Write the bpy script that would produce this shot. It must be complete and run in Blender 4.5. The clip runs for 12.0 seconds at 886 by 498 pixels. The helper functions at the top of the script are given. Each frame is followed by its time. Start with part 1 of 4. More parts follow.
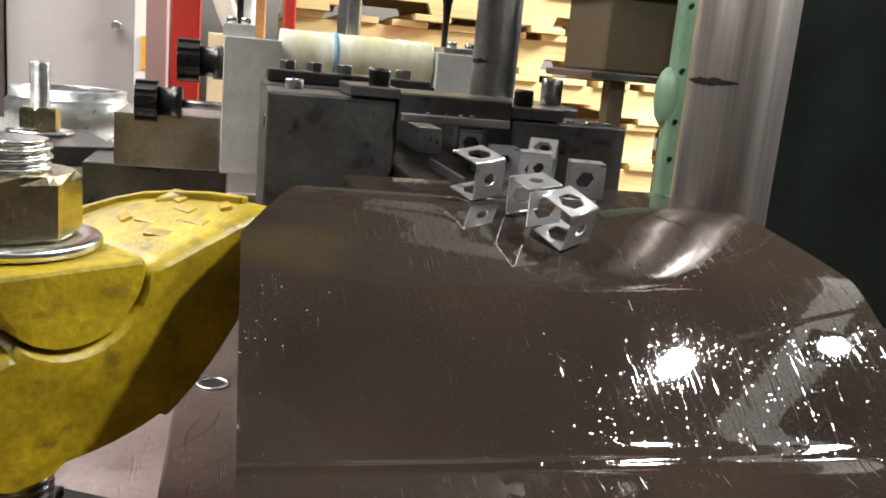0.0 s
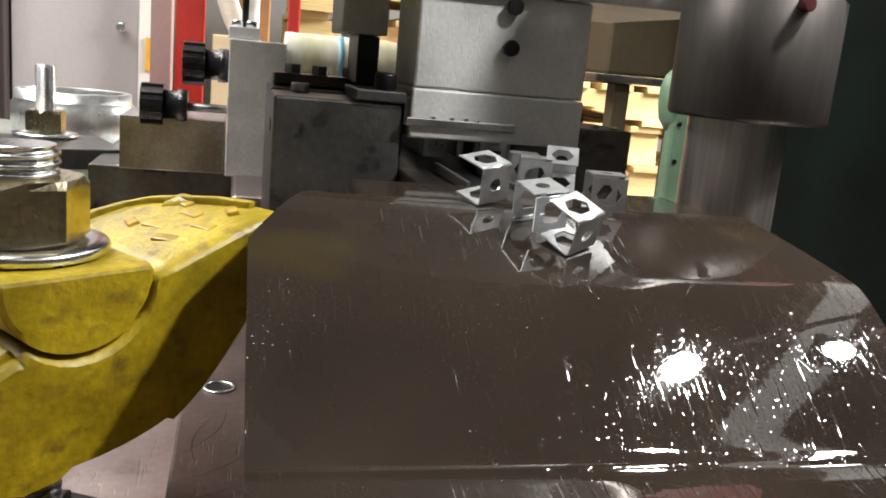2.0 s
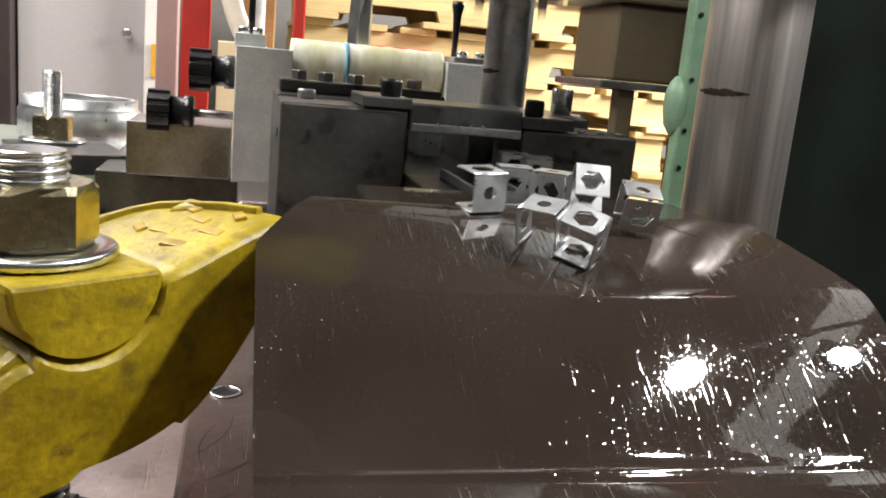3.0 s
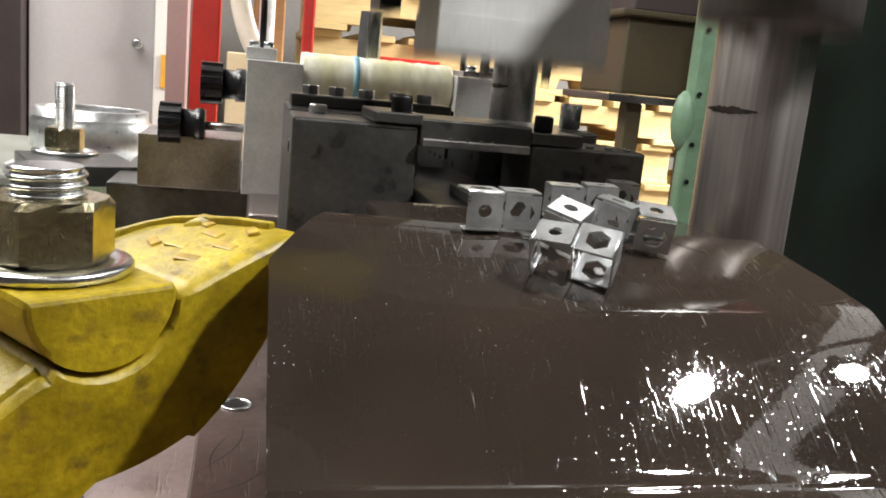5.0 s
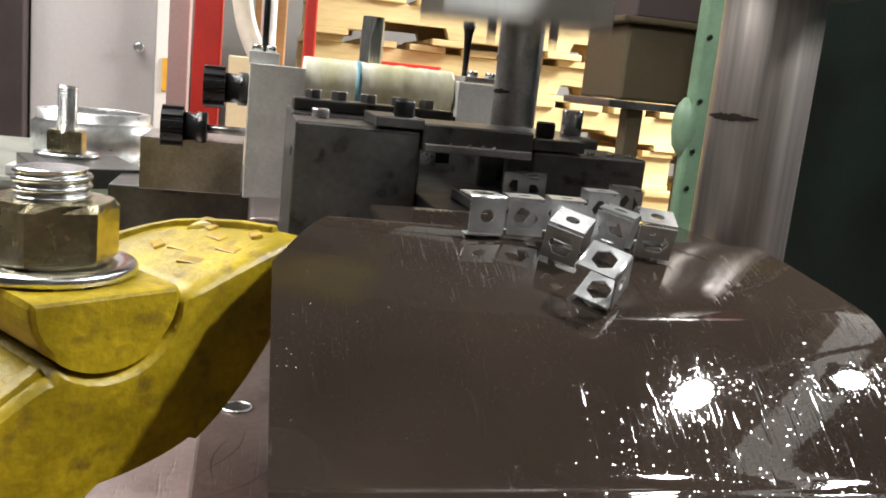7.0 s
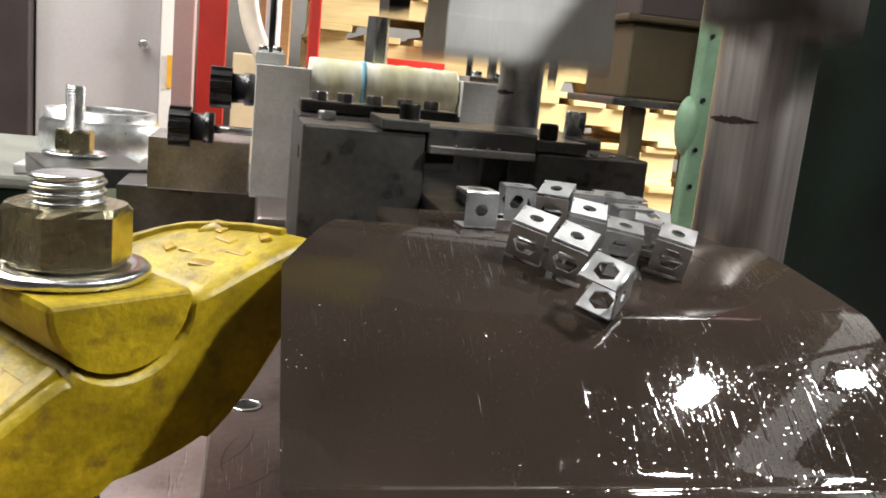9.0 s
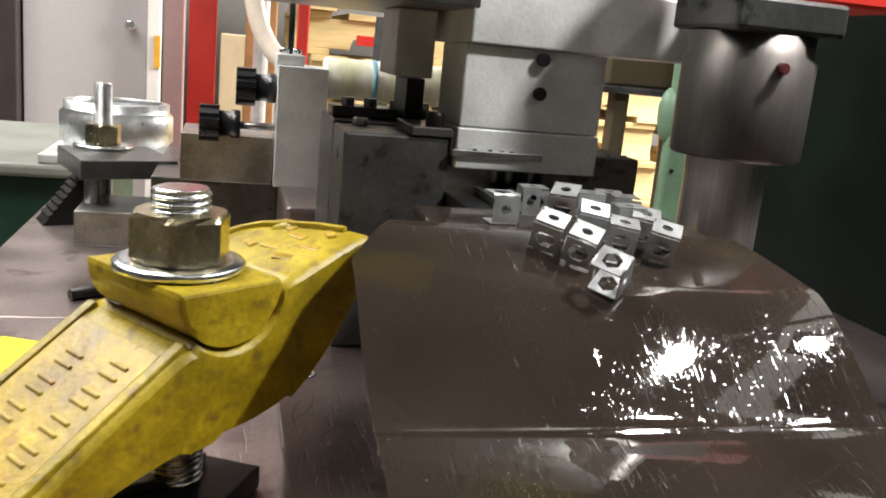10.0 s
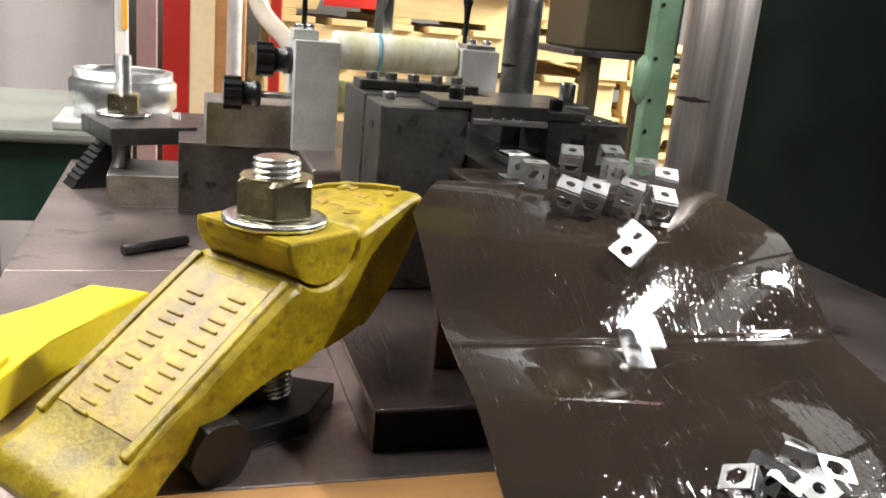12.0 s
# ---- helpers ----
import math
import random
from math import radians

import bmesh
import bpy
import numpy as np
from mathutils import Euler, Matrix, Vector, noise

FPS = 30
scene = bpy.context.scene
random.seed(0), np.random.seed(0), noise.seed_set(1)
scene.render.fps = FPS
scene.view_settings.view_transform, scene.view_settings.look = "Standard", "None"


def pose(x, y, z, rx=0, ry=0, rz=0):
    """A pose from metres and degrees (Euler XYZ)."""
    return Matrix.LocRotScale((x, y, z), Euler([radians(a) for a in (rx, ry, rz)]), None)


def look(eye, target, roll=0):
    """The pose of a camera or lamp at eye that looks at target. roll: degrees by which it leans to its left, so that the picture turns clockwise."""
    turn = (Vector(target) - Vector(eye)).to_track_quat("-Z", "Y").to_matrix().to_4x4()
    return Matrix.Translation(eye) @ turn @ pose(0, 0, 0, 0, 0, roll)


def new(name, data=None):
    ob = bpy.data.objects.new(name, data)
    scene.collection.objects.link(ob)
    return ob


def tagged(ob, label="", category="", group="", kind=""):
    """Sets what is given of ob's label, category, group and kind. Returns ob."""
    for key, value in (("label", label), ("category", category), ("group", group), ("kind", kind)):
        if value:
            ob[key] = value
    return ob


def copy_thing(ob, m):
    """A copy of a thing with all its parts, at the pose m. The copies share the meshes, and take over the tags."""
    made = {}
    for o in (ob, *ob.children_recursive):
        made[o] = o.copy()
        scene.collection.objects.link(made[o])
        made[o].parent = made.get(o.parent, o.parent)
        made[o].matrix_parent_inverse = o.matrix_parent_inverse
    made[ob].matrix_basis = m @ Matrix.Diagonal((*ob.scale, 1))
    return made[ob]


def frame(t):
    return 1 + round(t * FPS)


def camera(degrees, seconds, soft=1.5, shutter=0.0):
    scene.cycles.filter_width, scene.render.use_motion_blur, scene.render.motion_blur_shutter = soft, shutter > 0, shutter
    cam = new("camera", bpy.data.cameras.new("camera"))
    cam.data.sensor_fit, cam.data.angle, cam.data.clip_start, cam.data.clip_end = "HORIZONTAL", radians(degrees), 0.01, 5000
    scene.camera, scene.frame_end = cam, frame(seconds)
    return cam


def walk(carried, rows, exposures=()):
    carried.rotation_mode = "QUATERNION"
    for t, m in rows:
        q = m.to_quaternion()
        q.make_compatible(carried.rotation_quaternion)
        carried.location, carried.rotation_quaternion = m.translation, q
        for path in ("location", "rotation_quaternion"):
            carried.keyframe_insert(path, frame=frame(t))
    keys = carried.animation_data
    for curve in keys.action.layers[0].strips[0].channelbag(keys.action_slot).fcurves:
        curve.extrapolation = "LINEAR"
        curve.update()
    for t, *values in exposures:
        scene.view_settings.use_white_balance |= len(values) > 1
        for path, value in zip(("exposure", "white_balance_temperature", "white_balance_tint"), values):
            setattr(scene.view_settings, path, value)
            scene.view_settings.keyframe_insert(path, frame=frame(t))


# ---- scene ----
cam = camera(54.0, 12.0, 1.8, 0.5)
PATH = [
    (0, (0.027, -0.001, 0.153), (0.529, 1.893, -0.249), 7.9),
    (0.5, (0.027, -0.001, 0.153), (0.526, 1.894, -0.248), 8.0),
    (1, (0.027, -0.001, 0.153), (0.527, 1.894, -0.247), 8.0),
    (1.5, (0.026, -0.001, 0.153), (0.524, 1.894, -0.246), 8.0),
    (2, (0.026, -0.001, 0.154), (0.52, 1.895, -0.246), 7.9),
    (2.5, (0.026, -0.002, 0.154), (0.515, 1.898, -0.236), 7.9),
    (3, (0.025, -0.002, 0.154), (0.509, 1.899, -0.234), 7.9),
    (5, (0.023, -0.004, 0.156), (0.491, 1.906, -0.211), 8.1),
    (5.5, (0.023, -0.004, 0.156), (0.488, 1.907, -0.205), 8.2),
    (6, (0.023, -0.004, 0.155), (0.49, 1.908, -0.199), 8.3),
    (6.5, (0.022, -0.004, 0.156), (0.491, 1.907, -0.2), 8.4),
    (7, (0.022, -0.005, 0.156), (0.49, 1.907, -0.2), 8.5),
    (9, (0.02, -0.01, 0.159), (0.48, 1.901, -0.208), 8.4),
    (9.5, (0.006, -0.029, 0.169), (0.484, 1.873, -0.224), 8.1),
    (10, (-0.015, -0.062, 0.175), (0.497, 1.825, -0.246), 8.1),
    (10.5, (-0.036, -0.086, 0.178), (0.503, 1.788, -0.267), 8.0),
    (11, (-0.053, -0.106, 0.182), (0.511, 1.756, -0.28), 8.1),
    (11.5, (-0.062, -0.117, 0.185), (0.525, 1.733, -0.297), 8.0),
    (12, (-0.07, -0.123, 0.185), (0.541, 1.713, -0.319), 7.9),
]
LEVEL = pose(0, 0, -0.005, 0, 2.6, 0)
walk(cam, [(t, LEVEL @ look(eye, target, roll)) for t, eye, target, roll in PATH])

# ---- light ----
scene.view_settings.exposure = 0.0
world = bpy.data.worlds.new("hall_air")
scene.world = world
world.use_nodes = True
world.node_tree.nodes["Background"].inputs[0].default_value = (0.9, 0.92, 1.0, 1)
world.node_tree.nodes["Background"].inputs[1].default_value = 0.12


def area_lamp(name, eye, target, watts, sx, sy, colour=(1, 1, 1), roll=0):
    data = bpy.data.lights.new(name, "AREA")
    data.shape, data.size, data.size_y, data.energy, data.color = ("DISK" if sx < 0.1 else "RECTANGLE"), sx, sy, watts, colour
    ob = new(name, data)
    ob.matrix_world = look(eye, target, roll)
    return ob


LAMPS = [  # hung lamps and added fill: place, target, watts, size, turn
    ((-1.30, 1.75, 1.50), (-0.4, 0.8, 0.0), 31, 1.50, 0.60, 0),
    ((-0.30, -0.50, 2.40), (0.0, 0.3, 0.0), 2.4, 1.20, 0.15, 0),
    # unseen fill lamp, added low to brighten the feed roller
    ((-0.44, 0.50, 0.90), (0.10, 0.61, 0.12), 16, 0.60, 0.50, 0),
    ((2.20, 2.00, 1.30), (0.75, 2.7, 0.1), 190, 0.90, 0.50, 0),
    ((-0.45, 1.75, 1.50), (-0.3, 2.6, 0.1), 15, 1.00, 0.50, 0),
    # unseen fill lamp behind the camera, added to brighten faces turned to it
    ((0.90, -1.60, 2.30), (0.2, 0.3, 0.1), 4, 1.20, 0.30, 0),
    ((2.20, 0.45, 2.70), (2.20, 0.4501, 0.0), 6.5, 0.27, 3.20, -19),
]
WORK_LAMPS = [((0.370, 0.160, 0.520), (0.12, 0.25, 0.08), 3.8), ((0.535, 0.175, 0.525), (0.2, 0.28, 0.08), 1.1)]
for eye, target, watts, sx, sy, roll in LAMPS:
    area_lamp("hall_and_fill_lamp", eye, target, watts, sx, sy, (1.0, 0.97, 0.92), roll)
for eye, target, watts in WORK_LAMPS:
    area_lamp("machine_lamp", eye, target, watts, 0.034, 0.034, (1.0, 0.98, 0.95))


# ---- materials ----
def mat(name, base, rough=0.5, metal=0.0, var=0.25, scale=60.0, fine=600.0, bump=0.15, tint=None, coat=0.0, scratch=0.0, dirt=0.0, dirt_colour=(0.02, 0.017, 0.012), dirt_scale=2.3, stretch=(1, 1, 1), emit=0.0, spec=0.5):
    """A surface with stains at one scale and grain at a finer one."""
    m = bpy.data.materials.new(name)
    m.use_nodes = True
    nt = m.node_tree
    b = nt.nodes["Principled BSDF"]
    link = nt.links.new
    co = nt.nodes.new("ShaderNodeTexCoord")
    mp = nt.nodes.new("ShaderNodeMapping")
    mp.inputs["Scale"].default_value = stretch
    link(co.outputs["Object"], mp.inputs["Vector"])

    def tex(s, detail=4.0):
        n = nt.nodes.new("ShaderNodeTexNoise")
        n.inputs["Scale"].default_value, n.inputs["Detail"].default_value = s, detail
        link(mp.outputs[0], n.inputs["Vector"])
        return n

    def ramp(src, lo, hi, c0, c1):
        r = nt.nodes.new("ShaderNodeValToRGB")
        r.color_ramp.elements[0].position, r.color_ramp.elements[1].position = lo, hi
        r.color_ramp.elements[0].color, r.color_ramp.elements[1].color = c0, c1
        link(src, r.inputs[0])
        return r

    dark = tuple(c * (1 - var) for c in base) + (1,)
    light = tuple(min(1, c * (1 + var)) for c in (tint or base)) + (1,)
    large, grain = tex(scale), tex(fine, 6.0)
    col = ramp(large.outputs[0], 0.32, 0.68, dark, light).outputs[0]
    mixg = nt.nodes.new("ShaderNodeMix")
    mixg.data_type, mixg.blend_type = "RGBA", "MULTIPLY"
    mixg.inputs[0].default_value = min(1.0, var * 1.4)
    link(col, mixg.inputs[6])
    link(ramp(grain.outputs[0], 0.3, 0.7, (0.55, 0.55, 0.55, 1), (1.15, 1.15, 1.15, 1)).outputs[0], mixg.inputs[7])
    col = mixg.outputs[2]
    if dirt:
        d = tex(scale * dirt_scale, 8.0)
        mask = ramp(d.outputs[0], 0.62 - 0.2 * dirt, 0.72, (0, 0, 0, 1), (1, 1, 1, 1))
        mixd = nt.nodes.new("ShaderNodeMix")
        mixd.data_type = "RGBA"
        link(mask.outputs[0], mixd.inputs[0])
        link(col, mixd.inputs[6])
        mixd.inputs[7].default_value = dirt_colour + (1,)
        col = mixd.outputs[2]
    link(col, b.inputs["Base Color"])
    rr = nt.nodes.new("ShaderNodeMapRange")
    rr.inputs[3].default_value, rr.inputs[4].default_value = max(0.02, rough * 0.65), min(1, rough * 1.35)
    link(large.outputs[0], rr.inputs[0])
    link(rr.outputs[0], b.inputs["Roughness"])
    b.inputs["Metallic"].default_value = metal
    b.inputs["Coat Weight"].default_value = coat
    b.inputs["Specular IOR Level"].default_value = spec
    b.inputs["Coat Roughness"].default_value = 0.08
    bp = nt.nodes.new("ShaderNodeBump")
    bp.inputs["Strength"].default_value, bp.inputs["Distance"].default_value = bump, 0.0006
    link(grain.outputs[0], bp.inputs["Height"])
    if scratch:
        # fine crossed hairline scratches
        h = None
        for k, (ang, sc) in enumerate(((35, 620), (-50, 800), (80, 520), (10, 700))):
            mr = nt.nodes.new("ShaderNodeMapping")
            mr.inputs["Rotation"].default_value = (0, 0, radians(ang))
            mr.inputs["Scale"].default_value = (1.0, 0.06, 0.3)
            link(co.outputs["Object"], mr.inputs["Vector"])
            n = nt.nodes.new("ShaderNodeTexNoise")
            n.inputs["Scale"].default_value, n.inputs["Detail"].default_value = sc, 3.0
            link(mr.outputs[0], n.inputs["Vector"])
            s = ramp(n.outputs[0], 0.66, 0.70, (0, 0, 0, 1), (1, 1, 1, 1))
            if h is None:
                h = s.outputs[0]
            else:
                add = nt.nodes.new("ShaderNodeMath")
                add.operation = "MAXIMUM"
                link(h, add.inputs[0])
                link(s.outputs[0], add.inputs[1])
                h = add.outputs[0]
        b2 = nt.nodes.new("ShaderNodeBump")
        b2.inputs["Strength"].default_value, b2.inputs["Distance"].default_value = scratch, 0.0004
        b2.invert = True
        link(h, b2.inputs["Height"])
        link(bp.outputs[0], b2.inputs["Normal"])
        link(b2.outputs[0], b.inputs["Normal"])
    else:
        link(bp.outputs[0], b.inputs["Normal"])
    if emit:
        b.inputs["Emission Color"].default_value = tuple(base) + (1,)
        b.inputs["Emission Strength"].default_value = emit
    return m


def laminate():
    """Glossy dark brown laminate: mirror coat broken by nicks, hairline scratches and rubbed patches, each tilting the surface its own way."""
    m = bpy.data.materials.new("glossy_brown_laminate")
    m.use_nodes = True
    nt = m.node_tree
    b = nt.nodes["Principled BSDF"]
    link = nt.links.new
    co = nt.nodes.new("ShaderNodeTexCoord")

    def plug(value, socket):
        if isinstance(value, (float, int, tuple)):
            socket.default_value = value
        else:
            link(value, socket)

    def mapped(rot, sc):
        mp = nt.nodes.new("ShaderNodeMapping")
        mp.inputs["Rotation"].default_value = (0, 0, radians(rot))
        mp.inputs["Scale"].default_value = sc
        link(co.outputs["Object"], mp.inputs["Vector"])
        return mp.outputs[0]

    def tex(scale, detail, rot=0.0, sc=(1, 1, 1), colour=False):
        n = nt.nodes.new("ShaderNodeTexNoise")
        n.inputs["Scale"].default_value, n.inputs["Detail"].default_value = scale, detail
        link(mapped(rot, sc), n.inputs["Vector"])
        return n.outputs[1 if colour else 0]

    def ramp(src, lo, hi, c0=(0, 0, 0, 1), c1=(1, 1, 1, 1)):
        r = nt.nodes.new("ShaderNodeValToRGB")
        r.color_ramp.elements[0].position, r.color_ramp.elements[1].position = lo, hi
        r.color_ramp.elements[0].color, r.color_ramp.elements[1].color = c0, c1
        link(src, r.inputs[0])
        return r.outputs[0]

    def calc(op, p, q=0.0):
        n = nt.nodes.new("ShaderNodeMath")
        n.operation = op
        plug(p, n.inputs[0])
        plug(q, n.inputs[1])
        return n.outputs[0]

    def vec(op, p, q=None, scale=None):
        n = nt.nodes.new("ShaderNodeVectorMath")
        n.operation = op
        plug(p, n.inputs[0])
        if q is not None:
            plug(q, n.inputs[1])
        if scale is not None:
            plug(scale, n.inputs["Scale"])
        return n.outputs[0]

    def flecks(scale, rot, sc, share, tilt, radius=None):
        """Cells of which a share is tilted, each by its own small angle; long cells are scratches, round ones nicks."""
        n = nt.nodes.new("ShaderNodeTexVoronoi")
        n.voronoi_dimensions = "2D"
        n.inputs["Scale"].default_value = scale
        link(mapped(rot, sc), n.inputs["Vector"])
        split = nt.nodes.new("ShaderNodeSeparateColor")
        link(n.outputs["Color"], split.inputs[0])
        white = nt.nodes.new("ShaderNodeTexWhiteNoise")
        white.noise_dimensions = "3D"
        link(n.outputs["Color"], white.inputs["Vector"])
        mask = calc("LESS_THAN", white.outputs["Value"], share)
        if radius:
            mask = calc("MULTIPLY", mask, calc("LESS_THAN", n.outputs["Distance"], radius))
        size = calc("MULTIPLY", calc("MULTIPLY", split.outputs[2], split.outputs[2]), tilt)
        v = vec("SCALE", vec("SUBTRACT", n.outputs["Color"], (0.5, 0.5, 0.5)), scale=calc("MULTIPLY", size, mask))
        return v, mask

    patches = ramp(tex(45, 4.0), 0.40, 0.64)
    rubbed = calc("ADD", calc("MULTIPLY", patches, 0.75), 0.25)
    tilts, marks = None, None
    for scale, rot, sc, share, tilt, radius in (
            (1300, 0, (1, 1, 1), 0.42, 0.9, 0.20), (900, 20, (1, 1, 1), 0.16, 1.6, 0.11), (1900, 11, (1, 1, 1), 0.50, 0.5, 0.27),
            (4600, 28, (1, 0.04, 1), 0.040, 0.6, None), (5200, -38, (1, 0.035, 1), 0.035, 0.5, None), (4300, -64, (1, 0.05, 1), 0.035, 0.5, None),
            (4900, 74, (1, 0.04, 1), 0.035, 0.5, None), (4500, 4, (1, 0.05, 1), 0.035, 0.5, None)):
        v, mask = flecks(scale, rot, sc, share, tilt, radius)
        tilts = v if tilts is None else vec("ADD", tilts, v)
        marks = mask if marks is None else calc("MAXIMUM", marks, mask)
    tilts = vec("SCALE", tilts, scale=rubbed)
    swell = vec("SCALE", vec("SUBTRACT", tex(700, 4.0, colour=True), (0.5, 0.5, 0.5)), scale=calc("MULTIPLY", rubbed, 0.025))
    geo = nt.nodes.new("ShaderNodeNewGeometry")
    link(vec("NORMALIZE", vec("ADD", geo.outputs["Normal"], vec("ADD", tilts, swell))), b.inputs["Normal"])
    body = ramp(tex(16, 5.0), 0.3, 0.7, (0.0185, 0.0138, 0.0110, 1), (0.029, 0.0218, 0.0172, 1))
    stain = nt.nodes.new("ShaderNodeMix")
    stain.data_type = "RGBA"
    plug(calc("MULTIPLY", ramp(tex(24, 3.0, 15, (0.5, 1, 1)), 0.62, 0.72), 0.5), stain.inputs[0])
    link(body, stain.inputs[6])
    stain.inputs[7].default_value = (0.040, 0.031, 0.010, 1)
    link(stain.outputs[2], b.inputs["Base Color"])
    link(calc("ADD", calc("MULTIPLY", marks, 0.03), calc("ADD", calc("MULTIPLY", patches, 0.012), 0.016)), b.inputs["Roughness"])
    return m


YELLOW = mat("chipped_yellow_enamel", (0.36, 0.265, 0.008), 0.42, 0, 0.35, 48, 420, 0.6, dirt=0.36, dirt_scale=3.0, dirt_colour=(0.16, 0.105, 0.014))
YELLOW_WORN = mat("worn_brownish_yellow_enamel", (0.32, 0.20, 0.012), 0.38, 0, 0.3, 60, 300, 0.6, tint=(0.42, 0.29, 0.02), dirt=0.35, dirt_scale=3.0, dirt_colour=(0.30, 0.16, 0.03))
YELLOW_LIGHT = mat("bright_yellow_enamel", (0.75, 0.60, 0.02), 0.4, 0, 0.12, 20, 260, 0.2)
ZINC_GOLD = mat("yellow_zinc_plate", (0.62, 0.55, 0.36), 0.25, 1.0, 0.25, 90, 500, 0.2, scratch=0.25)
ZINC = mat("bright_zinc_plate", (0.72, 0.74, 0.76), 0.24, 1.0, 0.18, 80, 500, 0.15)
CLIP_STEEL = mat("galvanised_spring_steel", (0.82, 0.84, 0.86), 0.32, 0.95, 0.12, 150, 900, 0.08, scratch=0.1)
STEEL = mat("ground_steel", (0.46, 0.45, 0.45), 0.36, 1.0, 0.3, 40, 400, 0.15, scratch=0.2)
STEEL_DARK = mat("oily_dark_tool_steel", (0.13, 0.13, 0.126), 0.32, 0.7, 0.28, 34, 300, 0.25, dirt=0.08, dirt_colour=(0.02, 0.02, 0.02), scratch=0.2)
STEEL_BUSH = mat("brownish_bush_steel", (0.13, 0.117, 0.11), 0.46, 0.7, 0.3, 30, 300, 0.15, stretch=(1, 1, 0.2))
STEEL_GREY = mat("grey_machined_steel", (0.60, 0.61, 0.60), 0.42, 0.15, 0.18, 30, 500, 0.15, scratch=0.25)
CHROME = mat("hard_chromed_column", (0.62, 0.565, 0.54), 0.36, 0.9, 0.30, 130, 500, 0.12, stretch=(1, 1, 0.03))
OIL = mat("dried_dark_oil", (0.03, 0.022, 0.018), 0.4, 0, 0.3, 300, 1500, 0.2)
TABLE = mat("worn_steel_bolster", (0.44, 0.37, 0.355), 0.33, 0.92, 0.2, 14, 300, 0.15, scratch=0.3, dirt=0.12, dirt_colour=(0.2, 0.15, 0.13))
SHOE = mat("oily_brown_die_shoe", (0.21, 0.165, 0.15), 0.34, 0.85, 0.25, 14, 300, 0.15, scratch=0.3, dirt=0.15, dirt_colour=(0.08, 0.05, 0.04))
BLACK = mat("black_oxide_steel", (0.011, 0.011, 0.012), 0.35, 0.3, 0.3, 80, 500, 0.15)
# shade under the chute sheet, put into the colour of the shoe's front
SHADE_BLACK = mat("matt_shaded_edge", (0.008, 0.0075, 0.007), 0.7, 0, 0.4, 40, 400, 0.2, spec=0.12)
PLASTIC = mat("black_knob_plastic", (0.012, 0.012, 0.014), 0.3, 0, 0.2, 80, 500, 0.1)
BROWN = laminate()
BOARD = mat("brown_board_edge", (0.09, 0.045, 0.03), 0.5, 0.0, 0.25, 40, 400, 0.2)
# press green with the shade on its sides put into the colour
GREEN_SHADED = mat("shaded_green_machine_enamel", (0.0026, 0.0085, 0.0062), 0.55, 0, 0.4, 14, 160, 0.3, spec=0.12)
# lighter copy of the press green for the beam that stands in light
GREEN_LIT = mat("lit_green_machine_enamel", (0.022, 0.07, 0.045), 0.5, 0, 0.25, 14, 160, 0.2)
GREEN_PALE = mat("pale_green_machine_enamel", (0.14, 0.235, 0.15), 0.42, 0, 0.2, 25, 250, 0.3)
TAPE = mat("yellowed_wrapped_tape", (0.78, 0.74, 0.30), 0.45, 0, 0.2, 45, 250, 0.3, tint=(0.92, 0.92, 0.72), stretch=(1, 0.4, 0.4))
TAPE_BLUE = mat("blue_smeared_marking", (0.25, 0.55, 0.70), 0.5, 0, 0.3, 60, 300, 0.2)
WOOD = mat("pale_pallet_pine", (0.62, 0.45, 0.20), 0.7, 0, 0.22, 5, 60, 0.4, tint=(0.70, 0.54, 0.27), stretch=(0.25, 1, 2))
WOOD_BENCH = mat("warm_planed_pine", (0.42, 0.22, 0.08), 0.6, 0, 0.25, 12, 160, 0.4, stretch=(0.2, 1, 1))
RED = mat("red_enamel", (0.56, 0.022, 0.012), 0.5, 0, 0.15, 8, 120, 0.1)
RED_DULL = mat("greasy_dull_red", (0.09, 0.012, 0.014), 0.5, 0, 0.3, 200, 900, 0.1)
GREY_PAINT = mat("lilac_grey_paint", (0.50, 0.47, 0.48), 0.5, 0, 0.08, 3, 90, 0.1)
WHITE_PAINT = mat("white_paint", (0.80, 0.77, 0.74), 0.5, 0, 0.06, 4, 90, 0.1)
LEDGE_PAINT = mat("pale_worn_green_paint", (0.24, 0.25, 0.22), 0.5, 0, 0.15, 10, 120, 0.2)
PINK_PAINT = mat("dull_pink_paint", (0.42, 0.29, 0.28), 0.5, 0, 0.1, 4, 90, 0.1)
ORANGE = mat("orange_label", (0.75, 0.38, 0.03), 0.5, 0, 0.08, 20, 90, 0.05)
CREAM = mat("cream_plywood", (0.80, 0.70, 0.46), 0.6, 0, 0.1, 4, 60, 0.1)
OLIVE = mat("olive_brown_sheet_metal", (0.075, 0.06, 0.033), 0.45, 0.2, 0.15, 5, 120, 0.1)
DARK = mat("dark_brown_paint", (0.04, 0.028, 0.027), 0.6, 0, 0.2, 4, 90, 0.1)
CONCRETE = mat("dusty_concrete", (0.48, 0.42, 0.35), 0.8, 0, 0.2, 3, 60, 0.3)
PLASTER = mat("plain_hall_wall", (0.24, 0.23, 0.22), 0.8, 0, 0.1, 1.5, 30, 0.2)
HOSE = mat("milky_plastic_hose", (0.72, 0.62, 0.52), 0.35, 0, 0.1, 20, 120, 0.1)
CEILING = mat("dark_roof_sheeting", (0.08, 0.08, 0.085), 0.7, 0, 0.2, 2, 30, 0.2)
